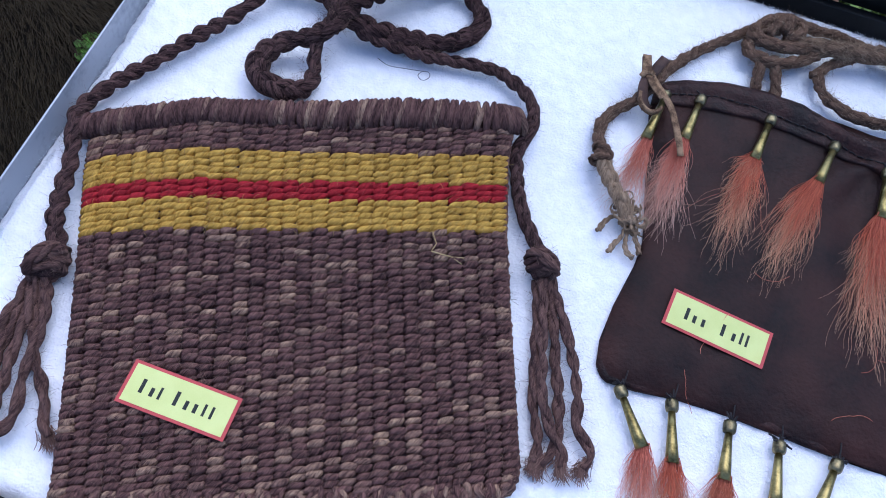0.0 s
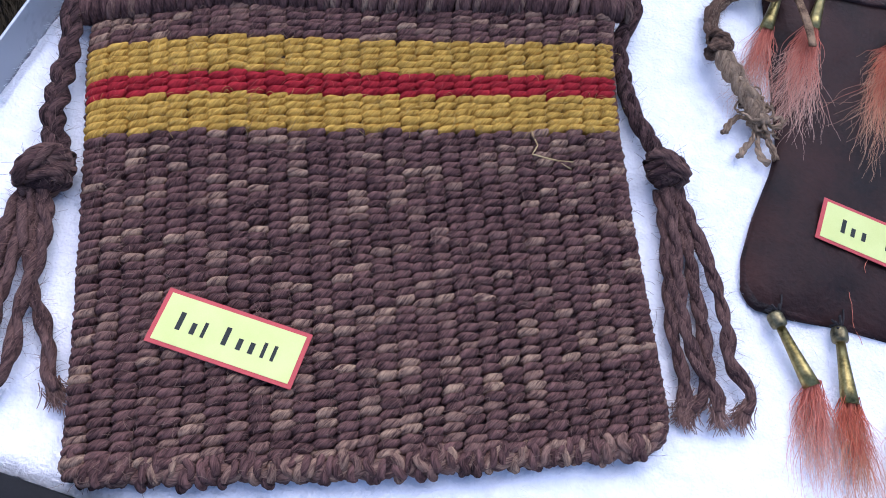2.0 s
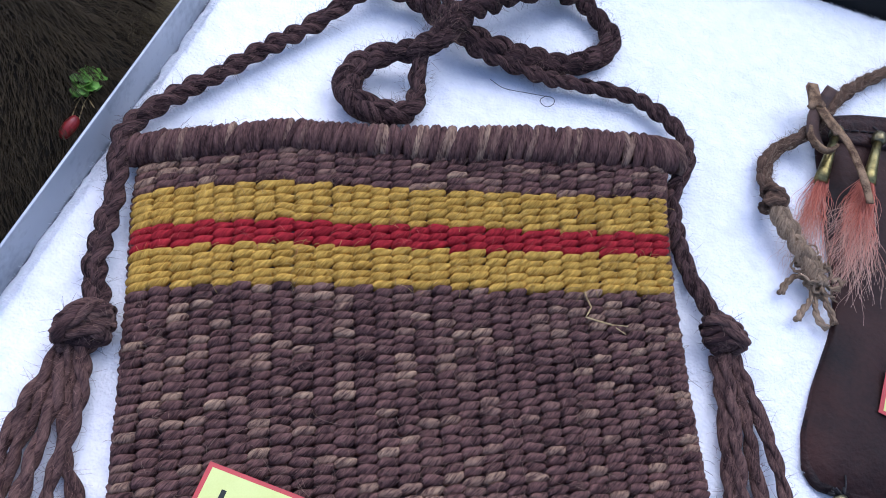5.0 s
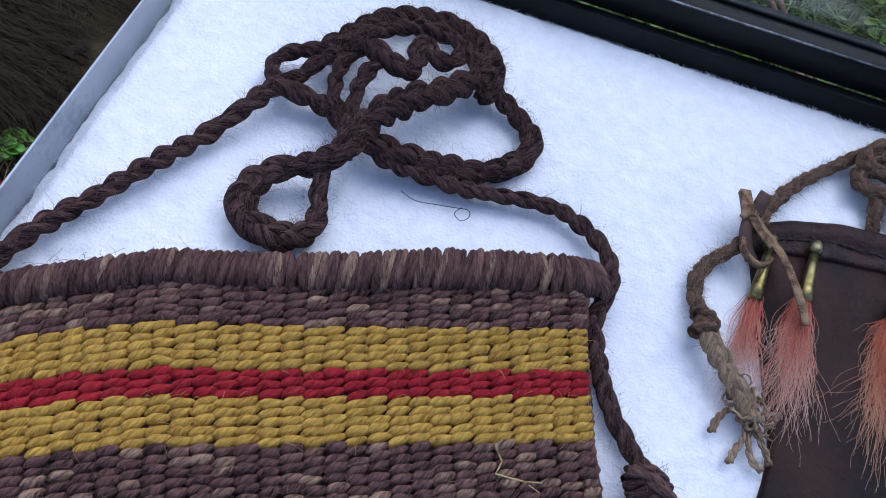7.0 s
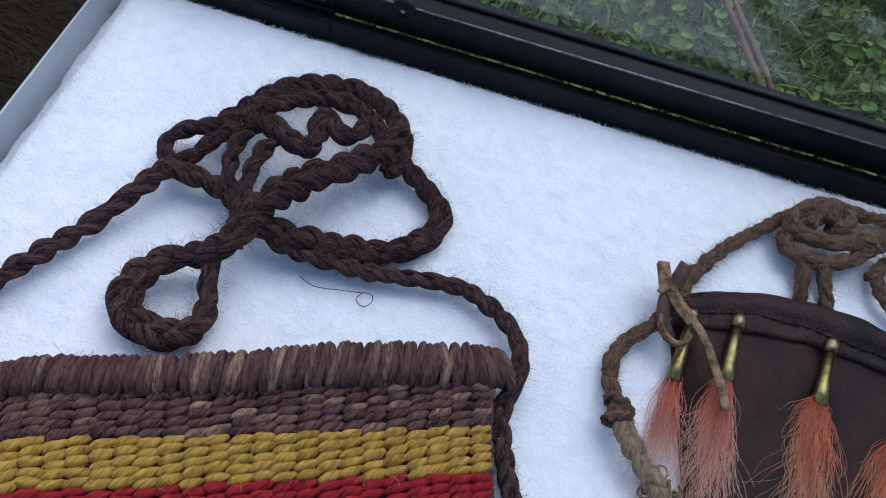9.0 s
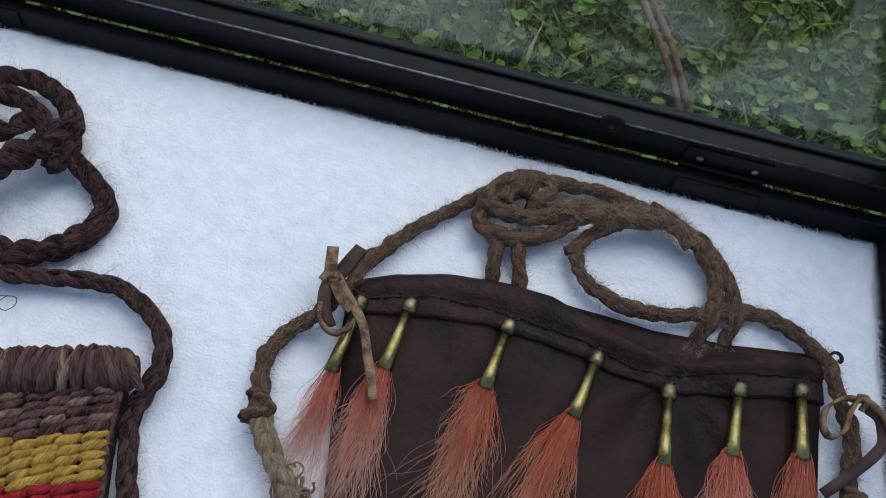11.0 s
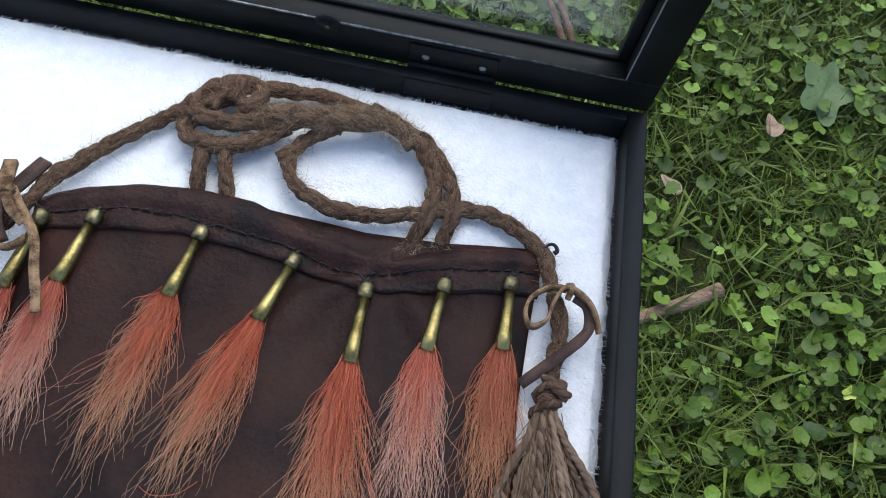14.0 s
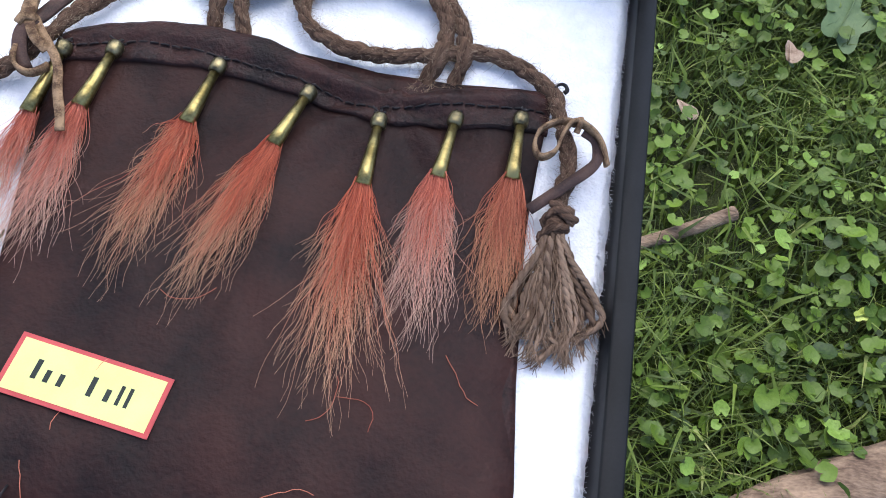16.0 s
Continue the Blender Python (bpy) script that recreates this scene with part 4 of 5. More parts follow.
def sheet(top_of, height, thick, nx=150, ny=130):
    g = Geo()
    v = []
    for j in range(ny + 1):
        t = j / ny
        for i in range(nx + 1):
            s = i / nx
            yy = 0.172 + (0.398 - 0.172) * t
            x = pouch_left(yy) + (pouch_right(yy) - pouch_left(yy)) * s
            y = pouch_bottom(x) + (top_of(x) - pouch_bottom(x)) * t
            v.append(Vector((x, y, height(x, y))))
    m = nx + 1
    f = [(j * m + i, j * m + i + 1, (j + 1) * m + i + 1, (j + 1) * m + i) for j in range(ny) for i in range(nx)]
    rim = [(i, i + 1) for i in range(nx)] + [(j * m + nx, (j + 1) * m + nx) for j in range(ny)] + [(ny * m + i + 1, ny * m + i) for i in range(nx)] + [((j + 1) * m, j * m) for j in range(ny)]
    ids = sorted({a for q in rim for a in q})
    low = {a: len(v) + i for i, a in enumerate(ids)}
    v += [Vector((v[a].x, v[a].y, max(FLEECE - 0.001, v[a].z - thick))) for a in ids]
    g.add(v, f + [(b, a, low[a], low[b]) for a, b in rim])
    return g


part("front_panel", sheet(front_top, leather_z, 0.02), leather, pouch, "supple dark brown leather front")
part("back_panel", sheet(back_top, lambda x, y: 0.7905 + 0.0007 * noise.noise(Vector((x * 40, y * 40, 8))), 0.003, 60, 50), hem_leather, pouch)

# folded hem along the mouth
g = Geo()
nx, nk = 150, 10
v = []
for i in range(nx + 1):
    x = 0.0475 + (0.2885 - 0.0475) * i / nx
    y0, y1 = hem_low(x), front_top(x) + 0.0006
    for k in range(nk + 1):
        t = k / nk
        y = y0 + (y1 - y0) * t
        ys = (stitch_y(x) - y0) / (y1 - y0)
        bulge = 0.0020 + 0.0025 * max(0, math.sin(math.pi * min(1, max(0, (t - ys) / max(0.05, 1 - ys))))) - 0.0007 * math.exp(-((t - ys) / 0.09) ** 2)
        z = leather_z(x, min(y, front_top(x) - 0.001)) + bulge + 0.0007 * noise.noise(Vector((x * 120, y * 50, 3)))
        v.append(Vector((x, y, z)))
    v.append(Vector((x, y1 + 0.0008, 0.7905)))
    v.append(Vector((x, y0 - 0.0001, leather_z(x, y0) - 0.0004)))
m = nk + 3
f = []
for i in range(nx):
    a, b = i * m, (i + 1) * m
    f += [(a + k, b + k, b + k + 1, a + k + 1) for k in range(nk + 1)]
    f.append((a + nk + 2, b + nk + 2, b, a))
f += [tuple(range(m - 1, -1, -1)), tuple(nx * m + k for k in range(m))]
g.add(v, f)
part("folded_hem", g, hem_leather, pouch, "folded reddish brown hem")


def hem_z(x, y):
    return leather_z(x, y) + 0.0018


g = Geo()
x = 0.052
while x < 0.286:
    x2 = x + rnd.uniform(0.0048, 0.0066)
    a = Vector((x, stitch_y(x), hem_z(x, stitch_y(x)) + 0.0002))
    b = Vector((x2 - 0.0014, stitch_y(x2) + rnd.gauss(0, 0.0003), hem_z(x2, stitch_y(x2)) + 0.0001))
    mid = (a + b) / 2 + Vector((0, rnd.gauss(0, 0.0003), 0.0005))
    tube(g, [a, mid, b], lambda k: 0.00055, 6)
    x = x2
part("stitching", g, thread_mat, pouch, "black running stitch")
# waxed thread end that sticks out at the hem's corner, and a thread along the flap
g = Geo()
tube(g, smooth_path([(0.2875, 0.4125, 0.7985), (0.2905, 0.4150, 0.8000), (0.2930, 0.4142, 0.8005), (0.2942, 0.4120, 0.8000), (0.2930, 0.4105, 0.7995)], 0.0008), lambda k: 0.0006 + 0.0007 * k, 6)
tube(g, [Vector((x, hem_low(x) + 0.0008, leather_z(x, hem_low(x)) + 0.0028)) for x in np.linspace(0.238, 0.284, 12)], 0.00022, 4)
part("thread_end", g, thread_mat, pouch, "dark waxed thread end")


def brass_cone(bead, tip, r0, r1):
    """A bead above a rolled brass cone, as one part with its bead."""
    a, b = Vector(bead), Vector(tip)
    d = (b - a).normalized()
    s = a + d * 0.0034
    g = Geo()
    lathe(g, s, b, [(0, r0), (0.4, r0 + (r1 - r0) * 0.34), (0.75, r0 + (r1 - r0) * 0.74), (1, r1)], 16)
    cone = part("brass_cone", g, brass, pouch, "rolled brass cone")
    g = Geo()
    lathe(g, a - d * 0.0038, a + d * 0.0040, [(0, 0.0026), (0.06, 0.0034), (0.25, 0.0039), (0.75, 0.0039), (0.94, 0.0034), (1, 0.0024)], 9)
    part("bead", g, bead_brass, cone, "small tarnished brass bead")
    g = Geo()
    side = d.cross(UP).normalized()
    for q in range(5):
        p = a - d * 0.0035
        e = p - d * rnd.uniform(0.001, 0.004) + side * rnd.gauss(0, 0.0022) + UP * rnd.uniform(-0.001, 0.001)
        tube(g, [p, (p + e) / 2 + UP * 0.0008, e], 0.0006, 5)
    part("thread", g, thread_mat, cone)
    return cone


def tuft(tip, way, length, width, count, mat, floor, label="", stray=0.04):
    """A tuft of crinkled dyed hair that fans out of a cone, lies on what is below and thins towards its tips."""
    a, d = Vector(tip), Vector((*way, 0)).normalized()
    s = Vector((-d.y, d.x, 0))
    g = Geo()
    locks = []
    for q in range(max(6, count // 16)):
        k = max(-1.1, min(1.1, rnd.gauss(0, 0.5)))
        locks.append((k, rnd.uniform(0.70, 1.0), rnd.uniform(0, 6.3), rnd.uniform(0.0010, 0.0034), rnd.uniform(4, 9), rnd.gauss(0, 0.09), rnd.random() * (1 - 0.7 * k * k)))
    for q in range(int(count * 1.05)):
        k, l0, ph, amp, f1, curl, lay = rnd.choice(locks)
        wild = rnd.random() < stray
        if wild:
            k, curl, amp = k * rnd.uniform(1.0, 1.5) + rnd.gauss(0, 0.25), rnd.gauss(0, 0.20), amp * 2.4
        k += rnd.gauss(0, 0.20)
        ln = length * l0 * (0.36 + 0.70 * rnd.random() ** 1.4 if not wild else rnd.uniform(0.6, 1.02))
        c = a + s * (max(-1.2, min(1.2, k)) * 0.0030) - d * 0.003 + UP * rnd.uniform(-0.0026, 0.0026)
        p2, a2, f2 = rnd.uniform(0, 6.3), rnd.uniform(0.0004, 0.0013), rnd.uniform(16, 34)
        sx = rnd.gauss(0, 0.0022)
        line = []
        for i in range(17):
            t = i / 16
            wave = amp * t * t * 1.2 * math.sin(f1 * t + ph) + a2 * min(1, 3 * t) * math.sin(f2 * t * ln / 0.09 + p2)
            p = c + d * (ln * t) + s * (k * width * 0.50 * t * (1 - 0.30 * t) + sx * t + wave + curl * ln * t * t)
            zf = floor(p.x, p.y) + 0.0005 + 0.0080 * lay * min(1, 2.5 * t) * (1 - 0.55 * t) + 0.0009 * math.sin(7 * t + p2)
            p.z = c.z + (zf - c.z) * min(1, t * 2.6)
            p.z = max(p.z, floor(p.x, p.y) + 0.0003)
            line.append(p)
        tube(g, line, lambda t: 0.00017 * (1 - 0.74 * t), 3, along=True, close=False)
    return part("hair_tuft", g, mat, pouch, label)


def pouch_floor(x, y):
    if pouch_left(y) < x < pouch_right(y) and y > pouch_bottom(x):
        return leather_z(x, y)
    return FLEECE + 0.001


UPPER = [((0.0545, 0.3765), (0.0505, 0.341), (-0.10, -1), 0.076, 0.016, 230, hair_pink, "pink dyed hair tuft"),
         ((0.078, 0.381), (0.074, 0.346), (-0.02, -1), 0.092, 0.038, 380, hair_pink, "full pinkish hair tuft"),
         ((0.127, 0.3835), (0.122, 0.350), (-0.10, -1), 0.092, 0.030, 360, hair_orange, "orange hair tuft fading to straw tips"),
         ((0.172, 0.3785), (0.164, 0.345), (-0.25, -1), 0.100, 0.030, 360, hair_orange, "orange hair tuft swept to one side"),
         ((0.208, 0.370), (0.208, 0.334), (0.06, -1), 0.112, 0.034, 460, hair_orange, "full orange hair tuft"),
         ((0.243, 0.3815), (0.240, 0.347), (0.02, -1), 0.092, 0.030, 340, hair_pink, "pale pink hair tuft"),
         ((0.274, 0.3895), (0.274, 0.355), (0.02, -1), 0.088, 0.032, 380, hair_rust, "rust brown hair tuft")]
for bead, tip, way, ln, wd, cnt, mat, label in UPPER:
    zb, zt = hem_z(*bead) + 0.0034, pouch_floor(*tip) + 0.0045
    brass_cone((*bead, zb), (*tip, zt), 0.0022, 0.0039)
    tuft((*tip, zt), way, ln, wd, cnt, mat, pouch_floor, label=label)
# a ruffled collar of short hair round one tuft
tuft((0.122, 0.350, pouch_floor(0.122, 0.350) + 0.0048), (-0.14, -1), 0.026, 0.020, 160, hair_orange, pouch_floor, stray=0.05)
LOWER = [((0.0766, 0.1655), (0.0957, 0.1380), (0.15, -1), hair_pink), ((0.1066, 0.1680), (0.1137, 0.1355), (0.22, -1), hair_orange),
         ((0.1411, 0.1675), (0.1432, 0.1365), (0.0, -1), hair_rust), ((0.1706, 0.1660), (0.1732, 0.1330), (0.05, -1), hair_orange),
         ((0.2036, 0.1670), (0.1962, 0.1360), (-0.1, -1), hair_pink)]
for bead, tip, way, mat in LOWER:
    brass_cone((*bead, 0.7935), (*tip, 0.7940), 0.0021, 0.0040)
    tuft((*tip, 0.7940), way, 0.062, 0.018, 300, mat, pouch_floor, label="dyed hair tuft below the pouch")
    g = Geo()
    x, y = bead[0] + 0.001, bead[1] + 0.007
    p, q = Vector((bead[0], bead[1] + 0.003, 0.795)), Vector((x, y + 0.007, leather_z(x, y + 0.007) + 0.0004))
    tube(g, smooth_path([p, (p + q) / 2 + UP * 0.001, q], 0.002), 0.0005, 5)
    for w in range(6):
        e = p + Vector((rnd.gauss(0, 0.003), rnd.gauss(0.001, 0.0022), rnd.uniform(-0.001, 0.002)))
        tube(g, [p, e], 0.0006, 5)
    part("tie_thread", g, thread_mat, pouch, "black knotted tie thread")


# shed hairs lying on the leather
g = Geo()
for q in range(9):
    x, y, a = rnd.uniform(0.09, 0.27), rnd.uniform(0.19, 0.29), rnd.uniform(0, 6.3)
    line = []
    for k in range(10):
        a += rnd.gauss(0.12, 0.22)
        x, y = x + 0.0028 * math.cos(a), y + 0.0028 * math.sin(a)
        line.append(Vector((x, y, pouch_floor(x, y) + 0.0006)))
    tube(g, line, 0.00016, 4)
tagged(part("shed_hair", g, hair_rust, pouch), kind="stuff")


# ---- the pouch's jute drawcord ----
def jute_cord(name, pts, r=0.0041, plies=3, pitch=0.022, fuzz=60, mat=jute, label="", braid=False):
    g = [Geo() for _ in range(plies)]
    rope(g, pts, r, plies, pitch, braid, sides=9, rough=0.30, phase=rnd.uniform(0, 6), share=None if braid else 0.64)
    ob = part(name, g[0], mat, pouch, label)
    for one in g[1:]:
        part("ply", one, mat, ob)
    h = Geo()
    hairs_on(h, pts, r(0.5) if callable(r) else r, fuzz * 8, 0.0030, rnd, 0.00009)
    tagged(part("fuzz", h, jute_pale, ob), kind="stuff")
    return ob


jute_cord("drawcord", xyz([(0.026, 0.315), (0.0225, 0.324), (0.019, 0.338), (0.0245, 0.3545), (0.036, 0.367), (0.044, 0.38), (0.051, 0.399),
                           (0.0615, 0.418), (0.079, 0.44), (0.099, 0.459), (0.119, 0.475), (0.141, 0.4792), (0.165, 0.4817), (0.184, 0.4782),
                           (0.203, 0.4712), (0.219, 0.465), (0.23, 0.454), (0.2385, 0.439), (0.241, 0.423), (0.239, 0.4135), (0.2365, 0.402)],
                          [0.796, 0.795, 0.794, 0.794, 0.797, 0.799, 0.798, 0.795, 0.794, 0.795, 0.797, 0.796, 0.795, 0.795, 0.797, 0.797, 0.796, 0.796, 0.795, 0.7895, 0.779]),
          fuzz=260, label="fuzzy brown jute drawcord")
jute_cord("drawcord", xyz([(0.190, 0.474), (0.203, 0.470), (0.217, 0.461), (0.2265, 0.449), (0.230, 0.434), (0.2285, 0.420), (0.2255, 0.411), (0.221, 0.400)],
                          [0.801, 0.800, 0.798, 0.797, 0.796, 0.795, 0.7895, 0.779]), fuzz=60)
jute_cord("drawcord", xyz([(0.176, 0.462), (0.165, 0.4555), (0.157, 0.447), (0.1555, 0.436), (0.160, 0.425), (0.174, 0.4165), (0.191, 0.4135), (0.213, 0.417),
                           (0.231, 0.424), (0.251, 0.429), (0.268, 0.426), (0.280, 0.4185), (0.288, 0.412), (0.2915, 0.402), (0.295, 0.390),
                           (0.300, 0.371), (0.2985, 0.352), (0.298, 0.340)],
                          [0.798, 0.796, 0.795, 0.795, 0.795, 0.795, 0.795, 0.795, 0.7945, 0.7945, 0.7945, 0.795, 0.796, 0.796, 0.796, 0.796, 0.795, 0.795]),
          fuzz=200)
jute_cord("wrapped_end", xyz([(0.124, 0.4565), (0.140, 0.4575), (0.163, 0.4605), (0.184, 0.4655), (0.197, 0.4675), (0.207, 0.4650), (0.214, 0.4580)], [0.802, 0.802, 0.803, 0.803, 0.802, 0.800, 0.798]),
          lambda k: 0.0064 if k < 0.72 else 0.0064 - 0.0105 * (k - 0.72), 4, 0.046,
          250, mat=jute_end, label="thick matted end of the jute cord")
jute_cord("knot_coil", xyz([(0.150, 0.455), (0.139, 0.4435), (0.122, 0.435), (0.105, 0.437), (0.101, 0.445), (0.108, 0.456), (0.120, 0.464)],
                           [0.799, 0.799, 0.799, 0.799, 0.799, 0.801, 0.803]), 0.0045)
jute_cord("knot_coil", xyz([(0.147, 0.459), (0.132, 0.4485), (0.113, 0.4465), (0.1025, 0.451), (0.104, 0.460), (0.118, 0.470), (0.131, 0.4705), (0.134, 0.463), (0.126, 0.456)],
                           [0.802, 0.804, 0.804, 0.803, 0.803, 0.805, 0.806, 0.806, 0.805]), 0.0045)
jute_cord("knot_coil", xyz([(0.112, 0.452), (0.116, 0.463), (0.124, 0.470), (0.122, 0.458)], [0.806, 0.808, 0.808, 0.807]), 0.0040, fuzz=20)
jute_cord("drawcord", xyz([(0.1135, 0.440), (0.1135, 0.424), (0.1145, 0.414), (0.115, 0.403)], [0.798, 0.795, 0.7895, 0.779]), 0.0042, fuzz=24)
jute_cord("drawcord", xyz([(0.1205, 0.440), (0.126, 0.424), (0.1295, 0.414), (0.132, 0.403)], [0.798, 0.795, 0.7895, 0.779]), 0.0040, fuzz=24)
jute_cord("cord_nub", xyz([(0.149, 0.4375), (0.153, 0.441), (0.157, 0.443)], 0.796), 0.0030, fuzz=10)
g = Geo()
pts = [Vector((0.0250, 0.3140, 0.799)) + Vector((0.0052 * math.cos(w), 0.0055 * math.sin(w * 0.5), 0.0045 * math.sin(w))) for w in np.linspace(0, 14, 34)]
rope(g, pts, 0.0030, 2, 0.010, sides=6, rough=0.15)
pill(g, Vector((0.0250, 0.3140, 0.799)), Vector((0.005, 0, 0)), Vector((0, 0.007, 0)), Vector((0, 0, 0.005)))
part("knot", g, jute, pouch, "overhand knot in jute cord")
# unravelled end below that knot: loosely plaited pale plies, then a curly tangle
ob = jute_cord("frayed_end", xyz([(0.0275, 0.3093), (0.0340, 0.2993), (0.0415, 0.2903), (0.0485, 0.2813), (0.0545, 0.2723)], [0.799, 0.799, 0.799, 0.798, 0.796]), 0.0050, 3, 0.022, 70,
               mat=frayed_jute, label="unravelled pale end of the cord", braid=True)
g = Geo()
for q in range(36):
    w = rnd.random()
    p = Vector((0.0445 + 0.0135 * w + rnd.gauss(0, 0.0022), 0.2885 - 0.016 * w + rnd.gauss(0, 0.0022), 0.7945 + rnd.uniform(0, 0.005)))
    a = math.atan2(-0.010, 0.006) + rnd.gauss(0, 0.45)
    bend, line = rnd.gauss(0, 0.7), [p]
    for k in range(rnd.randint(5, 10)):
        a += bend + rnd.gauss(0, 0.35)
        p = p + Vector((math.cos(a), math.sin(a), 0)) * rnd.uniform(0.0014, 0.0023)
        p = Vector((min(max(p.x, 0.034), 0.068), max(p.y, 0.249), max(0.7915, min(0.800, p.z + rnd.gauss(0, 0.0010)))))
        line.append(p)
    r = rnd.uniform(0.0004, 0.0009)
    rope(g, line, r * 1.3, 2, 0.009, sides=5, step=0.0012, rough=0.2)
for line in ([(0.0490, 0.2763), (0.0440, 0.2755), (0.0400, 0.2708), (0.0385, 0.2663), (0.0375, 0.2623)], [(0.0540, 0.2733), (0.0520, 0.2623), (0.0490, 0.2563), (0.0475, 0.2503)],
             [(0.0560, 0.2723), (0.0555, 0.2623), (0.0580, 0.2543), (0.0630, 0.2518)], [(0.0580, 0.2743), (0.0610, 0.2663), (0.0640, 0.2603), (0.0660, 0.2553)]):
    rope(g, xyz(line, 0.7935), lambda k: 0.0015 + 0.0007 * k, 2, 0.010, sides=6, step=0.0012, rough=0.25)
tagged(part("tangle", g, frayed_jute, ob), kind="stuff")

# whipped tassel at the other end
g = Geo()
rope(g, [Vector((0.2982 - 0.0002 * w, 0.3445 - 0.0021 * w / 1.4, 0.7955)) + Vector(((0.0058 - 0.00005 * w) * math.cos(w), 0.0010 * math.sin(w + 1), 0.0052 * math.sin(w))) for w in np.linspace(0, 11, 50)], 0.0021, 2, 0.008, sides=6, rough=0.2, step=0.0012)
rope(g, xyz([(0.2945, 0.346), (0.298, 0.3425), (0.3025, 0.3395), (0.305, 0.3385)], [0.800, 0.8015, 0.801, 0.799]), 0.0030, 3, 0.012, sides=7, rough=0.2, step=0.0012)
pill(g, Vector((0.2975, 0.337, 0.7955)), Vector((0.005, 0, 0)), Vector((0, 0.009, 0)), Vector((0, 0, 0.0048)))
tagged(part("whipping", g, jute, pouch, "wound cord above the tassel"), kind="stuff")
g = Geo()
for q in range(30):
    k = (q + 0.5) / 15 - 1
    a = Vector((0.297 + 0.0036 * k, 0.331, 0.7945 + rnd.uniform(-0.002, 0.004)))
    ex, ln = 0.0145 * k + 0.004 + rnd.gauss(0, 0.0018), rnd.uniform(0.044, 0.060) - 0.010 * abs(k)
    bow = rnd.gauss(0, 0.003)
    line = [a, a + Vector((0.30 * ex, -0.26 * ln, 0.001)), a + Vector((0.62 * ex + bow, -0.55 * ln, 0.0005)), a + Vector((ex + bow, -0.82 * ln, -0.001)), a + Vector((ex - bow * 0.6, -ln, -0.002))]
    for v in line:
        v.x, v.z = min(v.x, X1 - 0.004), max(v.z, 0.7915)
    rope(g, line, rnd.uniform(0.0013, 0.0019), 2, rnd.uniform(0.008, 0.014), sides=5, step=0.0016, rough=0.25, phase=rnd.uniform(0, 6))
    e, dd = line[-1], (line[-1] - line[-2]).normalized()
    for w in range(16):
        v = (dd + Vector((rnd.gauss(0, 0.35), rnd.gauss(0, 0.25), rnd.gauss(0, 0.1)))).normalized()
        m0 = e + Vector((rnd.gauss(0, 0.001), rnd.gauss(0, 0.001), rnd.uniform(0, 0.001)))
        tube(g, [m0 - dd * 0.002, m0 + v * 0.003, m0 + v * 0.006 + Vector((rnd.gauss(0, 0.001), 0, -0.0006))], lambda t: 0.00028 * (1 - 0.5 * t), 3, close=False)
for q in range(150):
    k, w = rnd.gauss(0, 0.6), rnd.random()
    a = Vector((0.297 + 0.0035 * k, 0.331, 0.7945 + rnd.uniform(-0.003, 0.004)))
    ln, cv = rnd.uniform(0.030, 0.058), rnd.gauss(0.03, 0.2)
    line = [a + Vector((0.0040 * t + 0.012 * k * t ** 1.2 + cv * ln * t * t * 0.5 + 0.0014 * math.sin(8 * t + q), -ln * t, 0)) for t in np.linspace(0, 1, 9)]
    for i, v in enumerate(line):
        v.z = a.z + (0.7925 + 0.0065 * w - a.z) * min(1, i / 3)
        v.x = min(v.x, X1 - 0.002)
    tube(g, line, lambda t: 0.00026 * (1 - 0.4 * t), 3, close=False)
part("tassel", g, jute_mid, pouch, "brush of unravelled jute")

# leather laces that tie the drawcord
g = Geo()
ribbon(g, xyz([(0.0369, 0.3722), (0.0379, 0.3629), (0.0422, 0.3574), (0.0476, 0.3563), (0.0520, 0.3593), (0.0537, 0.3631)],
              [0.803, 0.804, 0.804, 0.803, 0.803, 0.802]), 0.0020, 0.0040)
ribbon(g, xyz([(0.0387, 0.3822), (0.0417, 0.3777), (0.0450, 0.3731), (0.0489, 0.3705), (0.0520, 0.3684)], [0.8075, 0.808, 0.808, 0.807, 0.806]), 0.0044, 0.0012)
ob = part("lace_bow", g, suede, pouch, "tan suede lace bow")
g = Geo()
ribbon(g, xyz([(0.040, 0.385), (0.047, 0.377), (0.0535, 0.370), (0.060, 0.3615), (0.066, 0.347), (0.0705, 0.337), (0.0735, 0.3285)],
              [0.806, 0.806, 0.806, 0.806, 0.807, 0.806, 0.805]), 0.0042, 0.0013)
part("lace_end", g, suede, pouch, "tan suede lace end")
g = Geo()
ribbon(g, xyz([(0.0442, 0.3594), (0.0396, 0.3659), (0.0375, 0.3745), (0.0387, 0.3812), (0.0414, 0.3874), (0.0444, 0.3965), (0.0471, 0.4045)], [0.801, 0.803, 0.806, 0.8065, 0.805, 0.804, 0.803]), 0.0066, 0.0018)
part("lace_strap", g, suede_dark, pouch, "dark leather strap")
g = Geo()
ribbon(g, xyz([(0.0377, 0.3816), (0.0367, 0.3859), (0.0358, 0.3904), (0.0349, 0.3948), (0.0341, 0.3987)], [0.806, 0.807, 0.807, 0.8065, 0.806]), 0.0058, 0.0034)
ribbon(g, xyz([(0.0344, 0.3796), (0.0362, 0.3829), (0.0388, 0.3841), (0.0416, 0.3834)], [0.807, 0.809, 0.809, 0.807]), 0.0040, 0.0022)
part("lace_stub", g, suede, pouch, "cut end of a worn suede lace")
g = Geo()
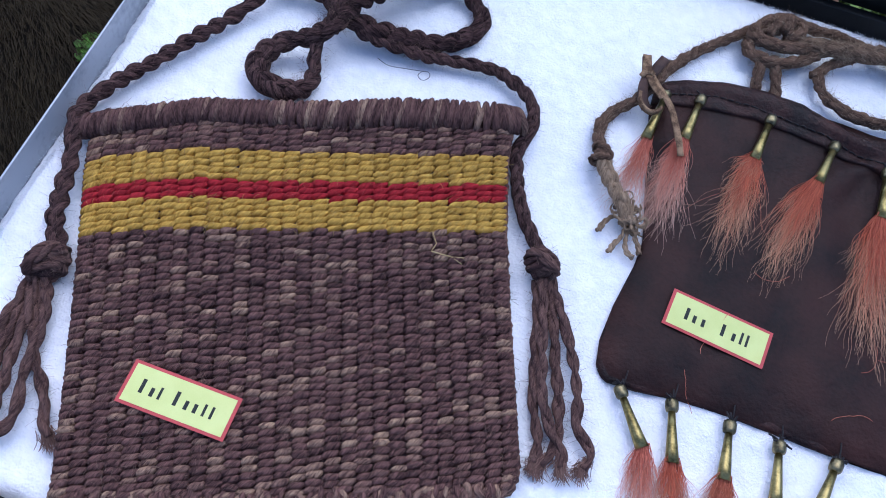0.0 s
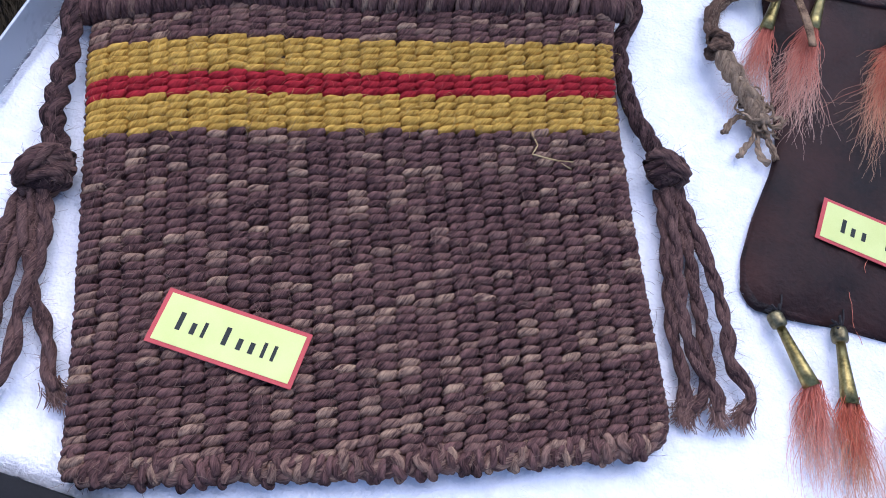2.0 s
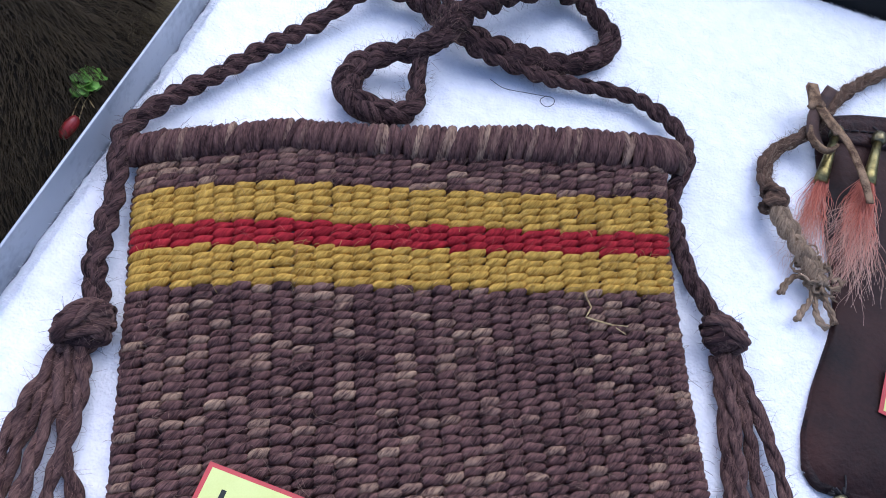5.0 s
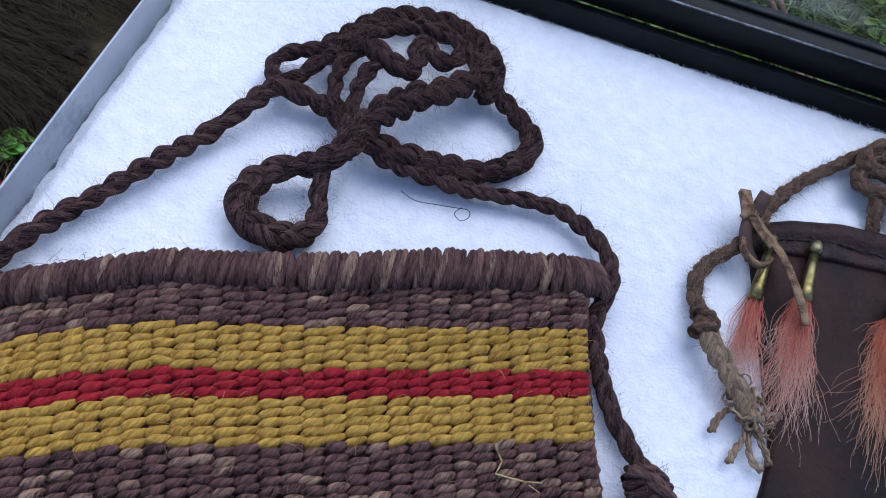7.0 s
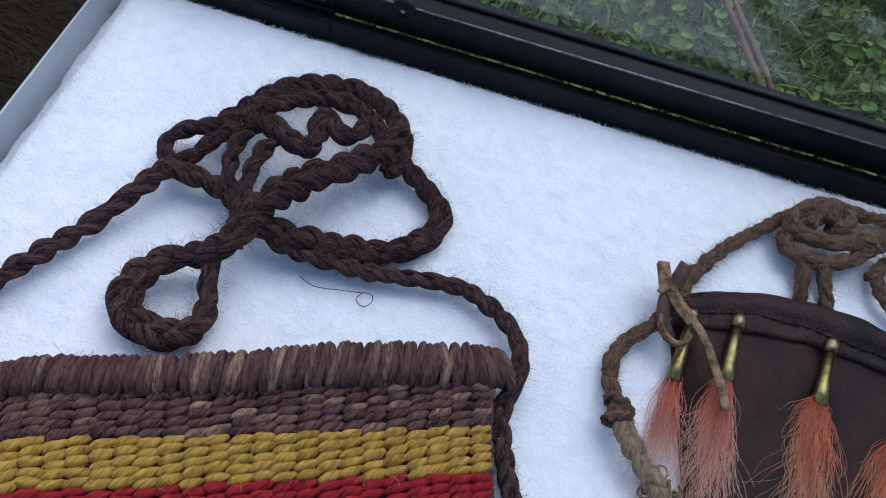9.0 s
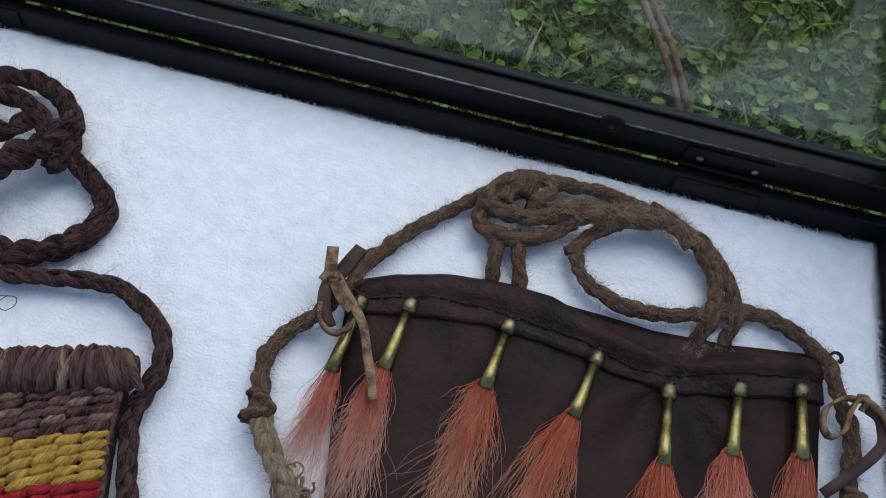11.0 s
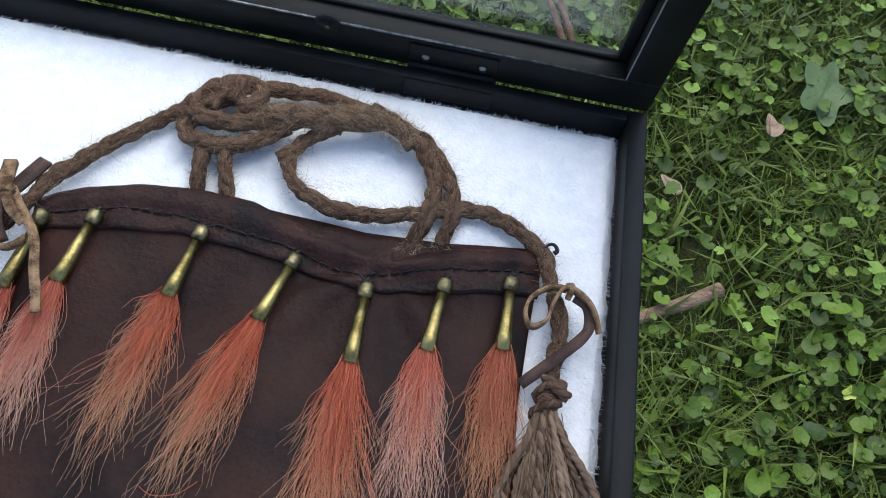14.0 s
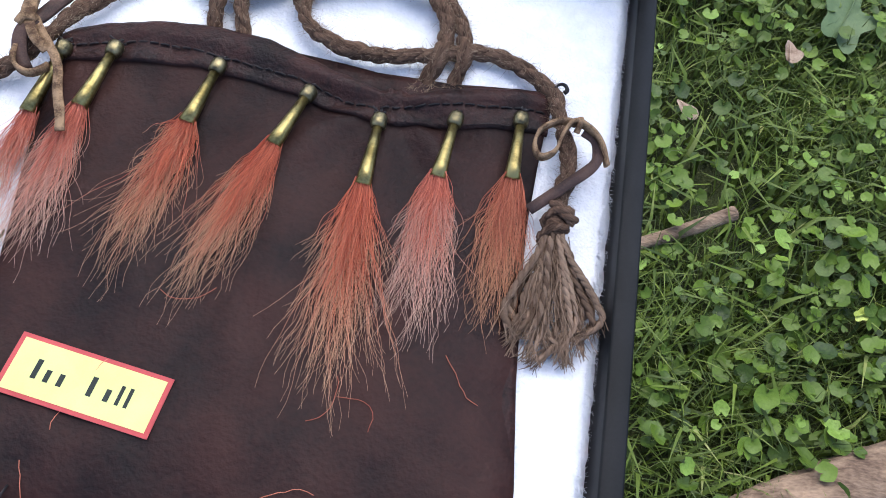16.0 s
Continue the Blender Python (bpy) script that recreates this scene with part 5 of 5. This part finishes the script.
ribbon(g, xyz([(0.300, 0.389), (0.292, 0.388), (0.2835, 0.3815), (0.2815, 0.373), (0.285, 0.3675), (0.2915, 0.3715), (0.294, 0.381), (0.2985, 0.3885), (0.307, 0.3865), (0.3135, 0.381), (0.3175, 0.372)],
              [0.805, 0.806, 0.805, 0.804, 0.803, 0.804, 0.806, 0.807, 0.806, 0.803, 0.800]), 0.0016, 0.0046)
part("lace_bow", g, suede, pouch, "tan suede lace bow")
g = Geo()
tube(g, smooth_path([(0.3005, 0.3925, 0.803), (0.3015, 0.389, 0.8085), (0.3005, 0.3845, 0.804)], 0.001), 0.0015, 6)
part("lace_knot", g, suede, pouch)
g = Geo()
ribbon(g, xyz([(0.304, 0.387), (0.3105, 0.384), (0.3125, 0.378), (0.3105, 0.369), (0.299, 0.3555), (0.284, 0.341)], [0.803, 0.802, 0.801, 0.802, 0.802, 0.798]), 0.0052, 0.0014)
part("lace_strap", g, suede_dark, pouch, "dark leather strap")

card((0.1234, 0.2244, max(leather_z(0.1234 + a, 0.2244 + b) for a in (-0.03, 0, 0.03) for b in (-0.011, 0, 0.011)) + 0.0002), -6.6, letters(-0.0215, (0.0050, 0.0055, 0.0056), (1, 0, 0)) + letters(0.0010, (0.0074, 0.0052, 0.0036, 0.0036), (1, 0, 1, 1)))

# shifts the whole pouch so that its beads line up in the camera's view
pouch.location.x += 0.0015
pouch.location.y += 0.0012

# ---- lawn ----
def patch(r):
    """A place in the stretches of lawn that fall in the camera's view, with a few beyond."""
    w = r.random()
    if w < 0.05:
        return r.uniform(-2.6, 2.6), r.uniform(-2.2, 3.2)
    if w < 0.64:
        return r.uniform(0.40, 1.75), r.uniform(0.15, 2.5)
    if w < 0.88:
        return r.uniform(-0.75, 0.42), r.uniform(1.0, 2.6)
    return r.uniform(-1.8, -0.35), r.uniform(0.4, 2.2)


def lawn_z(x, y):
    return 0.02 * noise.noise(Vector((x * 3, y * 3, 0)))


g = Geo()
for q in range(84000):
    x, y = patch(rnd)
    thick = noise.noise(Vector((x * 4, y * 4, 7)))
    if rnd.random() > 0.70 + thick:
        continue
    a, ln = rnd.uniform(0, 6.3), rnd.uniform(0.05, 0.13)
    b = rnd.uniform(0.3, 1.3)
    w = rnd.uniform(0.0006, 0.0014)
    d = Vector((math.cos(a), math.sin(a), 0))
    s = Vector((-d.y, d.x, 0)) * w
    p = Vector((x, y, lawn_z(x, y)))
    pts = [p + d * (ln * b * t * t * 0.75) + UP * (ln * (t - 0.35 * b * t * t)) for t in (0, 0.4, 0.75, 1)]
    g.add([pts[0] - s, pts[0] + s, pts[1] - s, pts[1] + s, pts[2] - s * 0.8, pts[2] + s * 0.8, pts[3]],
          [(0, 1, 3, 2), (2, 3, 5, 4), (4, 5, 6)])
# thinner growth over the rest of the lawn
for q in range(26000):
    x, y = rnd.gauss(0.2, 1.9), rnd.gauss(0.8, 1.9)
    a, ln, w = rnd.uniform(0, 6.3), rnd.uniform(0.05, 0.12), rnd.uniform(0.002, 0.005)
    if -0.45 < x < 0.40 and -0.3 < y < 0.6:
        continue
    d, p = Vector((math.cos(a), math.sin(a), 0)), Vector((x, y, lawn_z(x, y) if abs(x) < 3 and abs(y) < 3 else 0.0))
    s = Vector((-d.y, d.x, 0)) * w
    g.add([p - s, p + s, p + d * (ln * 0.25) + UP * (ln * 0.7) + s * 0.8, p + d * (ln * 0.25) + UP * (ln * 0.7) - s * 0.8, p + d * (ln * 0.8) + UP * (ln * 0.8)], [(0, 1, 2, 3), (3, 2, 4)])
grass = part("grass", g, grass_mat)
tagged(grass, "thin green lawn grass with a few dry blades", "grass", kind="stuff")


def round_leaf(geo, c, d, tilt, r, lobes):
    """A kidney-shaped scalloped leaf on a thin stalk."""
    s = Vector((-d.y, d.x, 0))
    nrm = (UP + d * tilt[0] + s * tilt[1]).normalized()
    e1 = (d - nrm * d.dot(nrm)).normalized()
    e2 = nrm.cross(e1)
    k = 14
    verts = [c - e1 * (r * 0.18) - nrm * (r * 0.14)]
    mid, outer = [], []
    for i in range(k + 1):
        a = -2.98 + 5.96 * i / k
        q = r * (1 + 0.06 * math.cos(a * lobes)) * (0.90 + 0.10 * math.cos(a)) * (1 - 0.45 * max(0.0, (abs(a) - 2.5) / 0.48) ** 2)
        outer.append(c + e1 * (q * math.cos(a)) + e2 * (q * math.sin(a)) + nrm * (r * (0.12 + 0.05 * math.cos(a * lobes))))
        mid.append(c + e1 * (q * 0.55 * math.cos(a)) + e2 * (q * 0.55 * math.sin(a)) + nrm * (r * (0.02 + 0.04 * (i % 2))))
    verts += mid + outer
    m = k + 1
    f = [(0, 1 + i, 2 + i) for i in range(k)] + [(1 + i, 1 + m + i, 2 + m + i, 2 + i) for i in range(k)]
    geo.add(verts, f)


g, st = Geo(), Geo()
for q in range(17000):
    x, y = patch(rnd)
    cl = noise.noise(Vector((x * 3.2, y * 3.2, 3)))
    if rnd.random() > 0.52 + 1.9 * cl or (0.46 < x < 0.72 and abs(y - (0.725 + 0.57 * (x - 0.46))) < 0.03 and rnd.random() < 0.7):
        continue
    big = rnd.random()
    r = rnd.uniform(0.006, 0.011) if big < 0.5 else (rnd.uniform(0.011, 0.017) if big < 0.95 else rnd.uniform(0.016, 0.021))
    h = rnd.uniform(0.03, 0.085) + r
    a = rnd.uniform(0, 6.3)
    d = Vector((math.cos(a), math.sin(a), 0))
    c = Vector((x, y, lawn_z(x, y) + h))
    round_leaf(g, c, d, (rnd.gauss(0, 0.35), rnd.gauss(0, 0.35)), r, rnd.choice((5, 6, 7)))
    if rnd.random() < 0.5:
        tube(st, [Vector((x - d.x * 0.02, y - d.y * 0.02, lawn_z(x, y))), c - d * 0.012 - UP * 0.015, c - d * (r * 0.2)], 0.0008, 3, close=False)
# small clover in threes
for q in range(3000):
    x, y = patch(rnd)
    if rnd.random() > 0.5 + noise.noise(Vector((x * 5, y * 5, 13))):
        continue
    h, r, a0 = rnd.uniform(0.03, 0.075), rnd.uniform(0.005, 0.009), rnd.uniform(0, 6.3)
    for w in range(3):
        a = a0 + w * 2.1
        d = Vector((math.cos(a), math.sin(a), 0))
        c = Vector((x, y, lawn_z(x, y) + h)) + d * (r * 1.05)
        s = Vector((-d.y, d.x, 0))
        tip = c + UP * rnd.uniform(-0.003, 0.003)
        g.add([c - d * r, c + s * (r * 0.8) + d * (r * 0.2), tip + s * (r * 0.55) + d * r, tip + d * (r * 0.75), tip - s * (r * 0.55) + d * r, c - s * (r * 0.8) + d * (r * 0.2)],
              [(0, 3, 2, 1), (0, 5, 4, 3)])
leaves = part("weed_leaves", g, leaf_mat)
tagged(leaves, "round scalloped green weed leaves and clover", "weeds", kind="stuff")
stalks = part("leaf_stalks", st, grass_mat)
tagged(stalks, "thin green stalks of the weeds", "stalks", kind="stuff")


# ---- wood on the lawn ----
def branch(name, pts, r0, r1, mat, label, category, knots=()):
    path = smooth_path(pts, 0.012)
    geo = Geo()
    n, sides = len(path), 18
    verts, faces = [], []
    for i, (p, t, side, up) in enumerate(frames_of(path)):
        k = i / (n - 1)
        r = r0 + (r1 - r0) * k
        for j in range(sides):
            a = 2 * math.pi * j / sides
            rr = r * (1 + 0.10 * noise.noise(Vector((k * 6, math.cos(a) * 2, math.sin(a) * 2))) + 0.06 * noise.noise(Vector((k * 40, math.cos(a) * 5, math.sin(a) * 5))))
            for kk, aa, hh in knots:
                rr += r * hh * math.exp(-((k - kk) / 0.06) ** 2 - ((a - aa) / 0.5) ** 2)
            verts.append(p + side * (rr * math.cos(a)) + up * (rr * math.sin(a)))
    for i in range(n - 1):
        for j in range(sides):
            a, b = i * sides + j, i * sides + (j + 1) % sides
            faces.append((a, b, b + sides, a + sides))
    faces += [tuple(range(sides - 1, -1, -1)), tuple((n - 1) * sides + j for j in range(sides))]
    geo.add(verts, faces)
    t = thing(name, tuple(path[0]), label, category)
    part("stem", geo, mat, t)
    return t


branch("broken_branch", [(0.46, 0.725, 0.058), (0.546, 0.772, 0.066), (0.63, 0.818, 0.074), (0.685, 0.852, 0.078)], 0.0085, 0.0115, bark,
       "short broken brown branch lying in the grass", "branch", ((0.8, 1.6, 0.3),))
branch("log", [(0.64, 0.352, 0.043), (0.72, 0.400, 0.045), (0.82, 0.452, 0.05), (0.92, 0.498, 0.052), (1.15, 0.60, 0.055)], 0.036, 0.062, bark,
       "pale brown log lying in the grass", "log", ((0.3, 1.2, 0.2), (0.7, 2.0, 0.25)))
vine = thing("dry_vine", (0.45, 1.33, 0.02), "pair of dry brown vine stems lying over the weeds", "vine")
for o in (0.0, 0.020):
    g = Geo()
    tube(g, smooth_path([(0.430 + o, 1.235, 0.05), (0.395 + o * 0.9, 1.295, 0.10), (0.345 + o * 1.1, 1.39, 0.125), (0.290 + o, 1.495, 0.14), (0.230 + o * 1.4, 1.63, 0.14), (0.18 + o, 1.78, 0.12)], 0.012), lambda t: 0.0065 - 0.002 * t, 8)
    part("stem", g, vine_mat, vine)


def flat_leaf(name, at, turn, size, lobes, depth, mat, label, curl=0.3):
    g = Geo()
    k = 40
    m = Matrix.Translation(at) @ Matrix.Rotation(turn, 4, "Z") @ Matrix.Rotation(0.2, 4, "X")
    rings = []
    for rr in (0.33, 0.66, 1.0):
        for i in range(k):
            a = 2 * math.pi * i / k
            q = size * rr * (1 + depth * math.cos(lobes * a) * rr)
            x, y = q * math.cos(a), q * 0.66 * math.sin(a)
            rings.append(m @ Vector((x, y, curl * (y * y) / size + 0.05 * size * math.sin(3 * a) * rr)))
    f = [(0, 1 + i, 1 + (i + 1) % k) for i in range(k)]
    f += [(1 + j * k + i, 1 + (j + 1) * k + i, 1 + (j + 1) * k + (i + 1) % k, 1 + j * k + (i + 1) % k) for j in range(2) for i in range(k)]
    g.add([m @ Vector((0, 0, 0))] + rings, f)
    t = thing(name, at, label, "leaf")
    part("blade", g, mat, t)
    s = Geo()
    tube(s, [m @ Vector((-size * 0.8, 0, 0.002)), m @ Vector((0, 0, 0.002)), m @ Vector((size * 0.85, 0, 0.004))], 0.0012, 5)
    part("midrib", s, mat, t)


flat_leaf("oak_leaf", (0.880, 1.298, 0.085), 1.2, 0.070, 5, 0.22, oak_mat, "large grey-green lobed leaf lying on the weeds")
flat_leaf("dead_leaf", (0.772, 1.184, 0.092), 1.5, 0.024, 3, 0.2, dead_leaf_mat, "small curled tan dead leaf", 1.2)
flat_leaf("yellow_leaf", (0.872, 0.719, 0.085), 0.5, 0.014, 5, 0.15, yellow_leaf_mat, "small bright yellow-green leaf")
flat_leaf("dead_leaf", (0.605, 1.03, 0.075), 2.2, 0.022, 3, 0.15, dead_leaf_mat, "small pale grey dead leaf", 0.6)


# ---- fur hide beside the table ----
HX, HY = -1.0, 0.50


def hide_z(x, y):
    q = ((x - HX) / 0.45) ** 2 + ((y - HY) / 0.72) ** 2
    return 0.41 * max(0.0, 1 - q ** 1.6) ** 0.55 if q < 1 else 0.0


hide = thing("fur_hide", (HX, HY, 0.0), "dark brown fur hide heaped beside the case", "fur")
g = Geo()
nr, na = 26, 60
v = [Vector((HX, HY, 0.41))]
for i in range(1, nr + 1):
    for j in range(na):
        a = 2 * math.pi * j / na
        x, y = HX + 0.45 * i / nr * math.cos(a), HY + 0.72 * i / nr * math.sin(a)
        v.append(Vector((x, y, hide_z(x, y) + (0.03 * noise.noise(Vector((x * 6, y * 6, 1))) if i < nr else -0.03))))
f = [(0, 1 + j, 1 + (j + 1) % na) for j in range(na)]
f += [(1 + i * na + j, 1 + (i + 1) * na + j, 1 + (i + 1) * na + (j + 1) % na, 1 + i * na + (j + 1) % na) for i in range(nr - 1) for j in range(na)]
g.add(v, f)
part("skin", g, hide_mat, hide)
g = Geo()
for q in range(60000):
    a, k = rnd.uniform(-1.75, 1.75), math.sqrt(rnd.random())
    x, y = HX + 0.45 * k * math.cos(a), HY + 0.72 * k * math.sin(a)
    z = hide_z(x, y) + 0.03 * noise.noise(Vector((x * 6, y * 6, 1)))
    out = Vector((x - HX, (y - HY) * 0.5, 0.25)).normalized()
    comb = Vector((0.3 + 0.6 * noise.noise(Vector((x * 5, y * 5, 2))), -0.6 + 0.6 * noise.noise(Vector((x * 5, y * 5, 6))), 0))
    d = (out + comb + Vector((rnd.gauss(0, 0.25), rnd.gauss(0, 0.25), rnd.gauss(0, 0.1)))).normalized()
    ln = rnd.uniform(0.018, 0.042)
    p = Vector((x, y, z - 0.004))
    tube(g, [p, p + d * (ln * 0.5), p + d * ln + Vector((0, 0, -0.25 * ln))], lambda t: 0.00065 * (1 - 0.7 * t), 3, along=True, close=False)
tagged(part("fur", g, fur_mat, hide, "coarse dark brown fur"), kind="stuff")

# a solid dark oval for the shade in a hole of the hide, with paler fur parting round it
HC = Vector((-0.672, 0.735, 0.292))
g = Geo()
pill(g, HC, Vector((0.008, 0.013, -0.004)), Vector((0.008, -0.005, 0.002)), Vector((0.002, 0.003, 0.007)), 14, 10, 0.9)
part("hole_shade", g, hide_mat, hide, "solid dark oval standing for a shaded hole")
g = Geo()
for q in range(2600):
    a, k = rnd.uniform(0, 6.3), 0.013 + 0.055 * rnd.random() ** 1.3
    out = Vector((math.cos(a), math.sin(a), 0))
    p = HC + out * k
    p.z = max(hide_z(p.x, p.y) + 0.03 * noise.noise(Vector((p.x * 6, p.y * 6, 1))), HC.z - 1.1 * k) - 0.002
    d = (out + Vector((rnd.gauss(0, 0.2), rnd.gauss(0, 0.2), 0.35 + rnd.gauss(0, 0.1)))).normalized()
    ln = rnd.uniform(0.018, 0.036)
    tube(g, [p, p + d * (ln * 0.5), p + d * ln + Vector((0, 0, -0.4 * ln))], lambda t: 0.0009 * (1 - 0.7 * t), 3, along=True, close=False)
tagged(part("pale_fur", g, pale_fur_mat, hide, "paler olive brown fur"), kind="stuff")

pod = thing("red_pod", (-0.648, 0.53, 0.29), "small red pod under bright green leaves beside the fur", "ornament")
g = Geo()
pill(g, Vector((-0.640, 0.497, 0.298)), Vector((0.003, 0.016, 0.004)), Vector((0.008, -0.002, 0)), Vector((0, -0.002, 0.009)), 14, 10, 0.8)
part("pod", g, red_pod_mat, pod)
g = Geo()
for q in range(46):
    a, k = rnd.uniform(0, 6.3), rnd.random() ** 0.6
    d = Vector((math.cos(a), math.sin(a), 0))
    round_leaf(g, Vector((-0.651, 0.556, 0.308 + 0.012 * (1 - k) + rnd.uniform(0, 0.006))) + d * (0.022 * k), d, (rnd.gauss(0.2, 0.4), rnd.gauss(0, 0.4)), rnd.uniform(0.005, 0.0085), 5)
part("leaves", g, sprig_mat, pod, "bright green leaves")
g = Geo()
for q in range(6):
    a = rnd.uniform(3.6, 6.0)
    p = Vector((-0.650 + rnd.gauss(0, 0.006), 0.550, 0.302))
    tube(g, smooth_path([p, p + Vector((0.3 * math.cos(a), math.sin(a), 0.15)) * 0.018, p + Vector((0.5 * math.cos(a), math.sin(a), 0.0)) * 0.042], 0.004), 0.0007, 5)
part("stalk", g, straw_mat, pod)
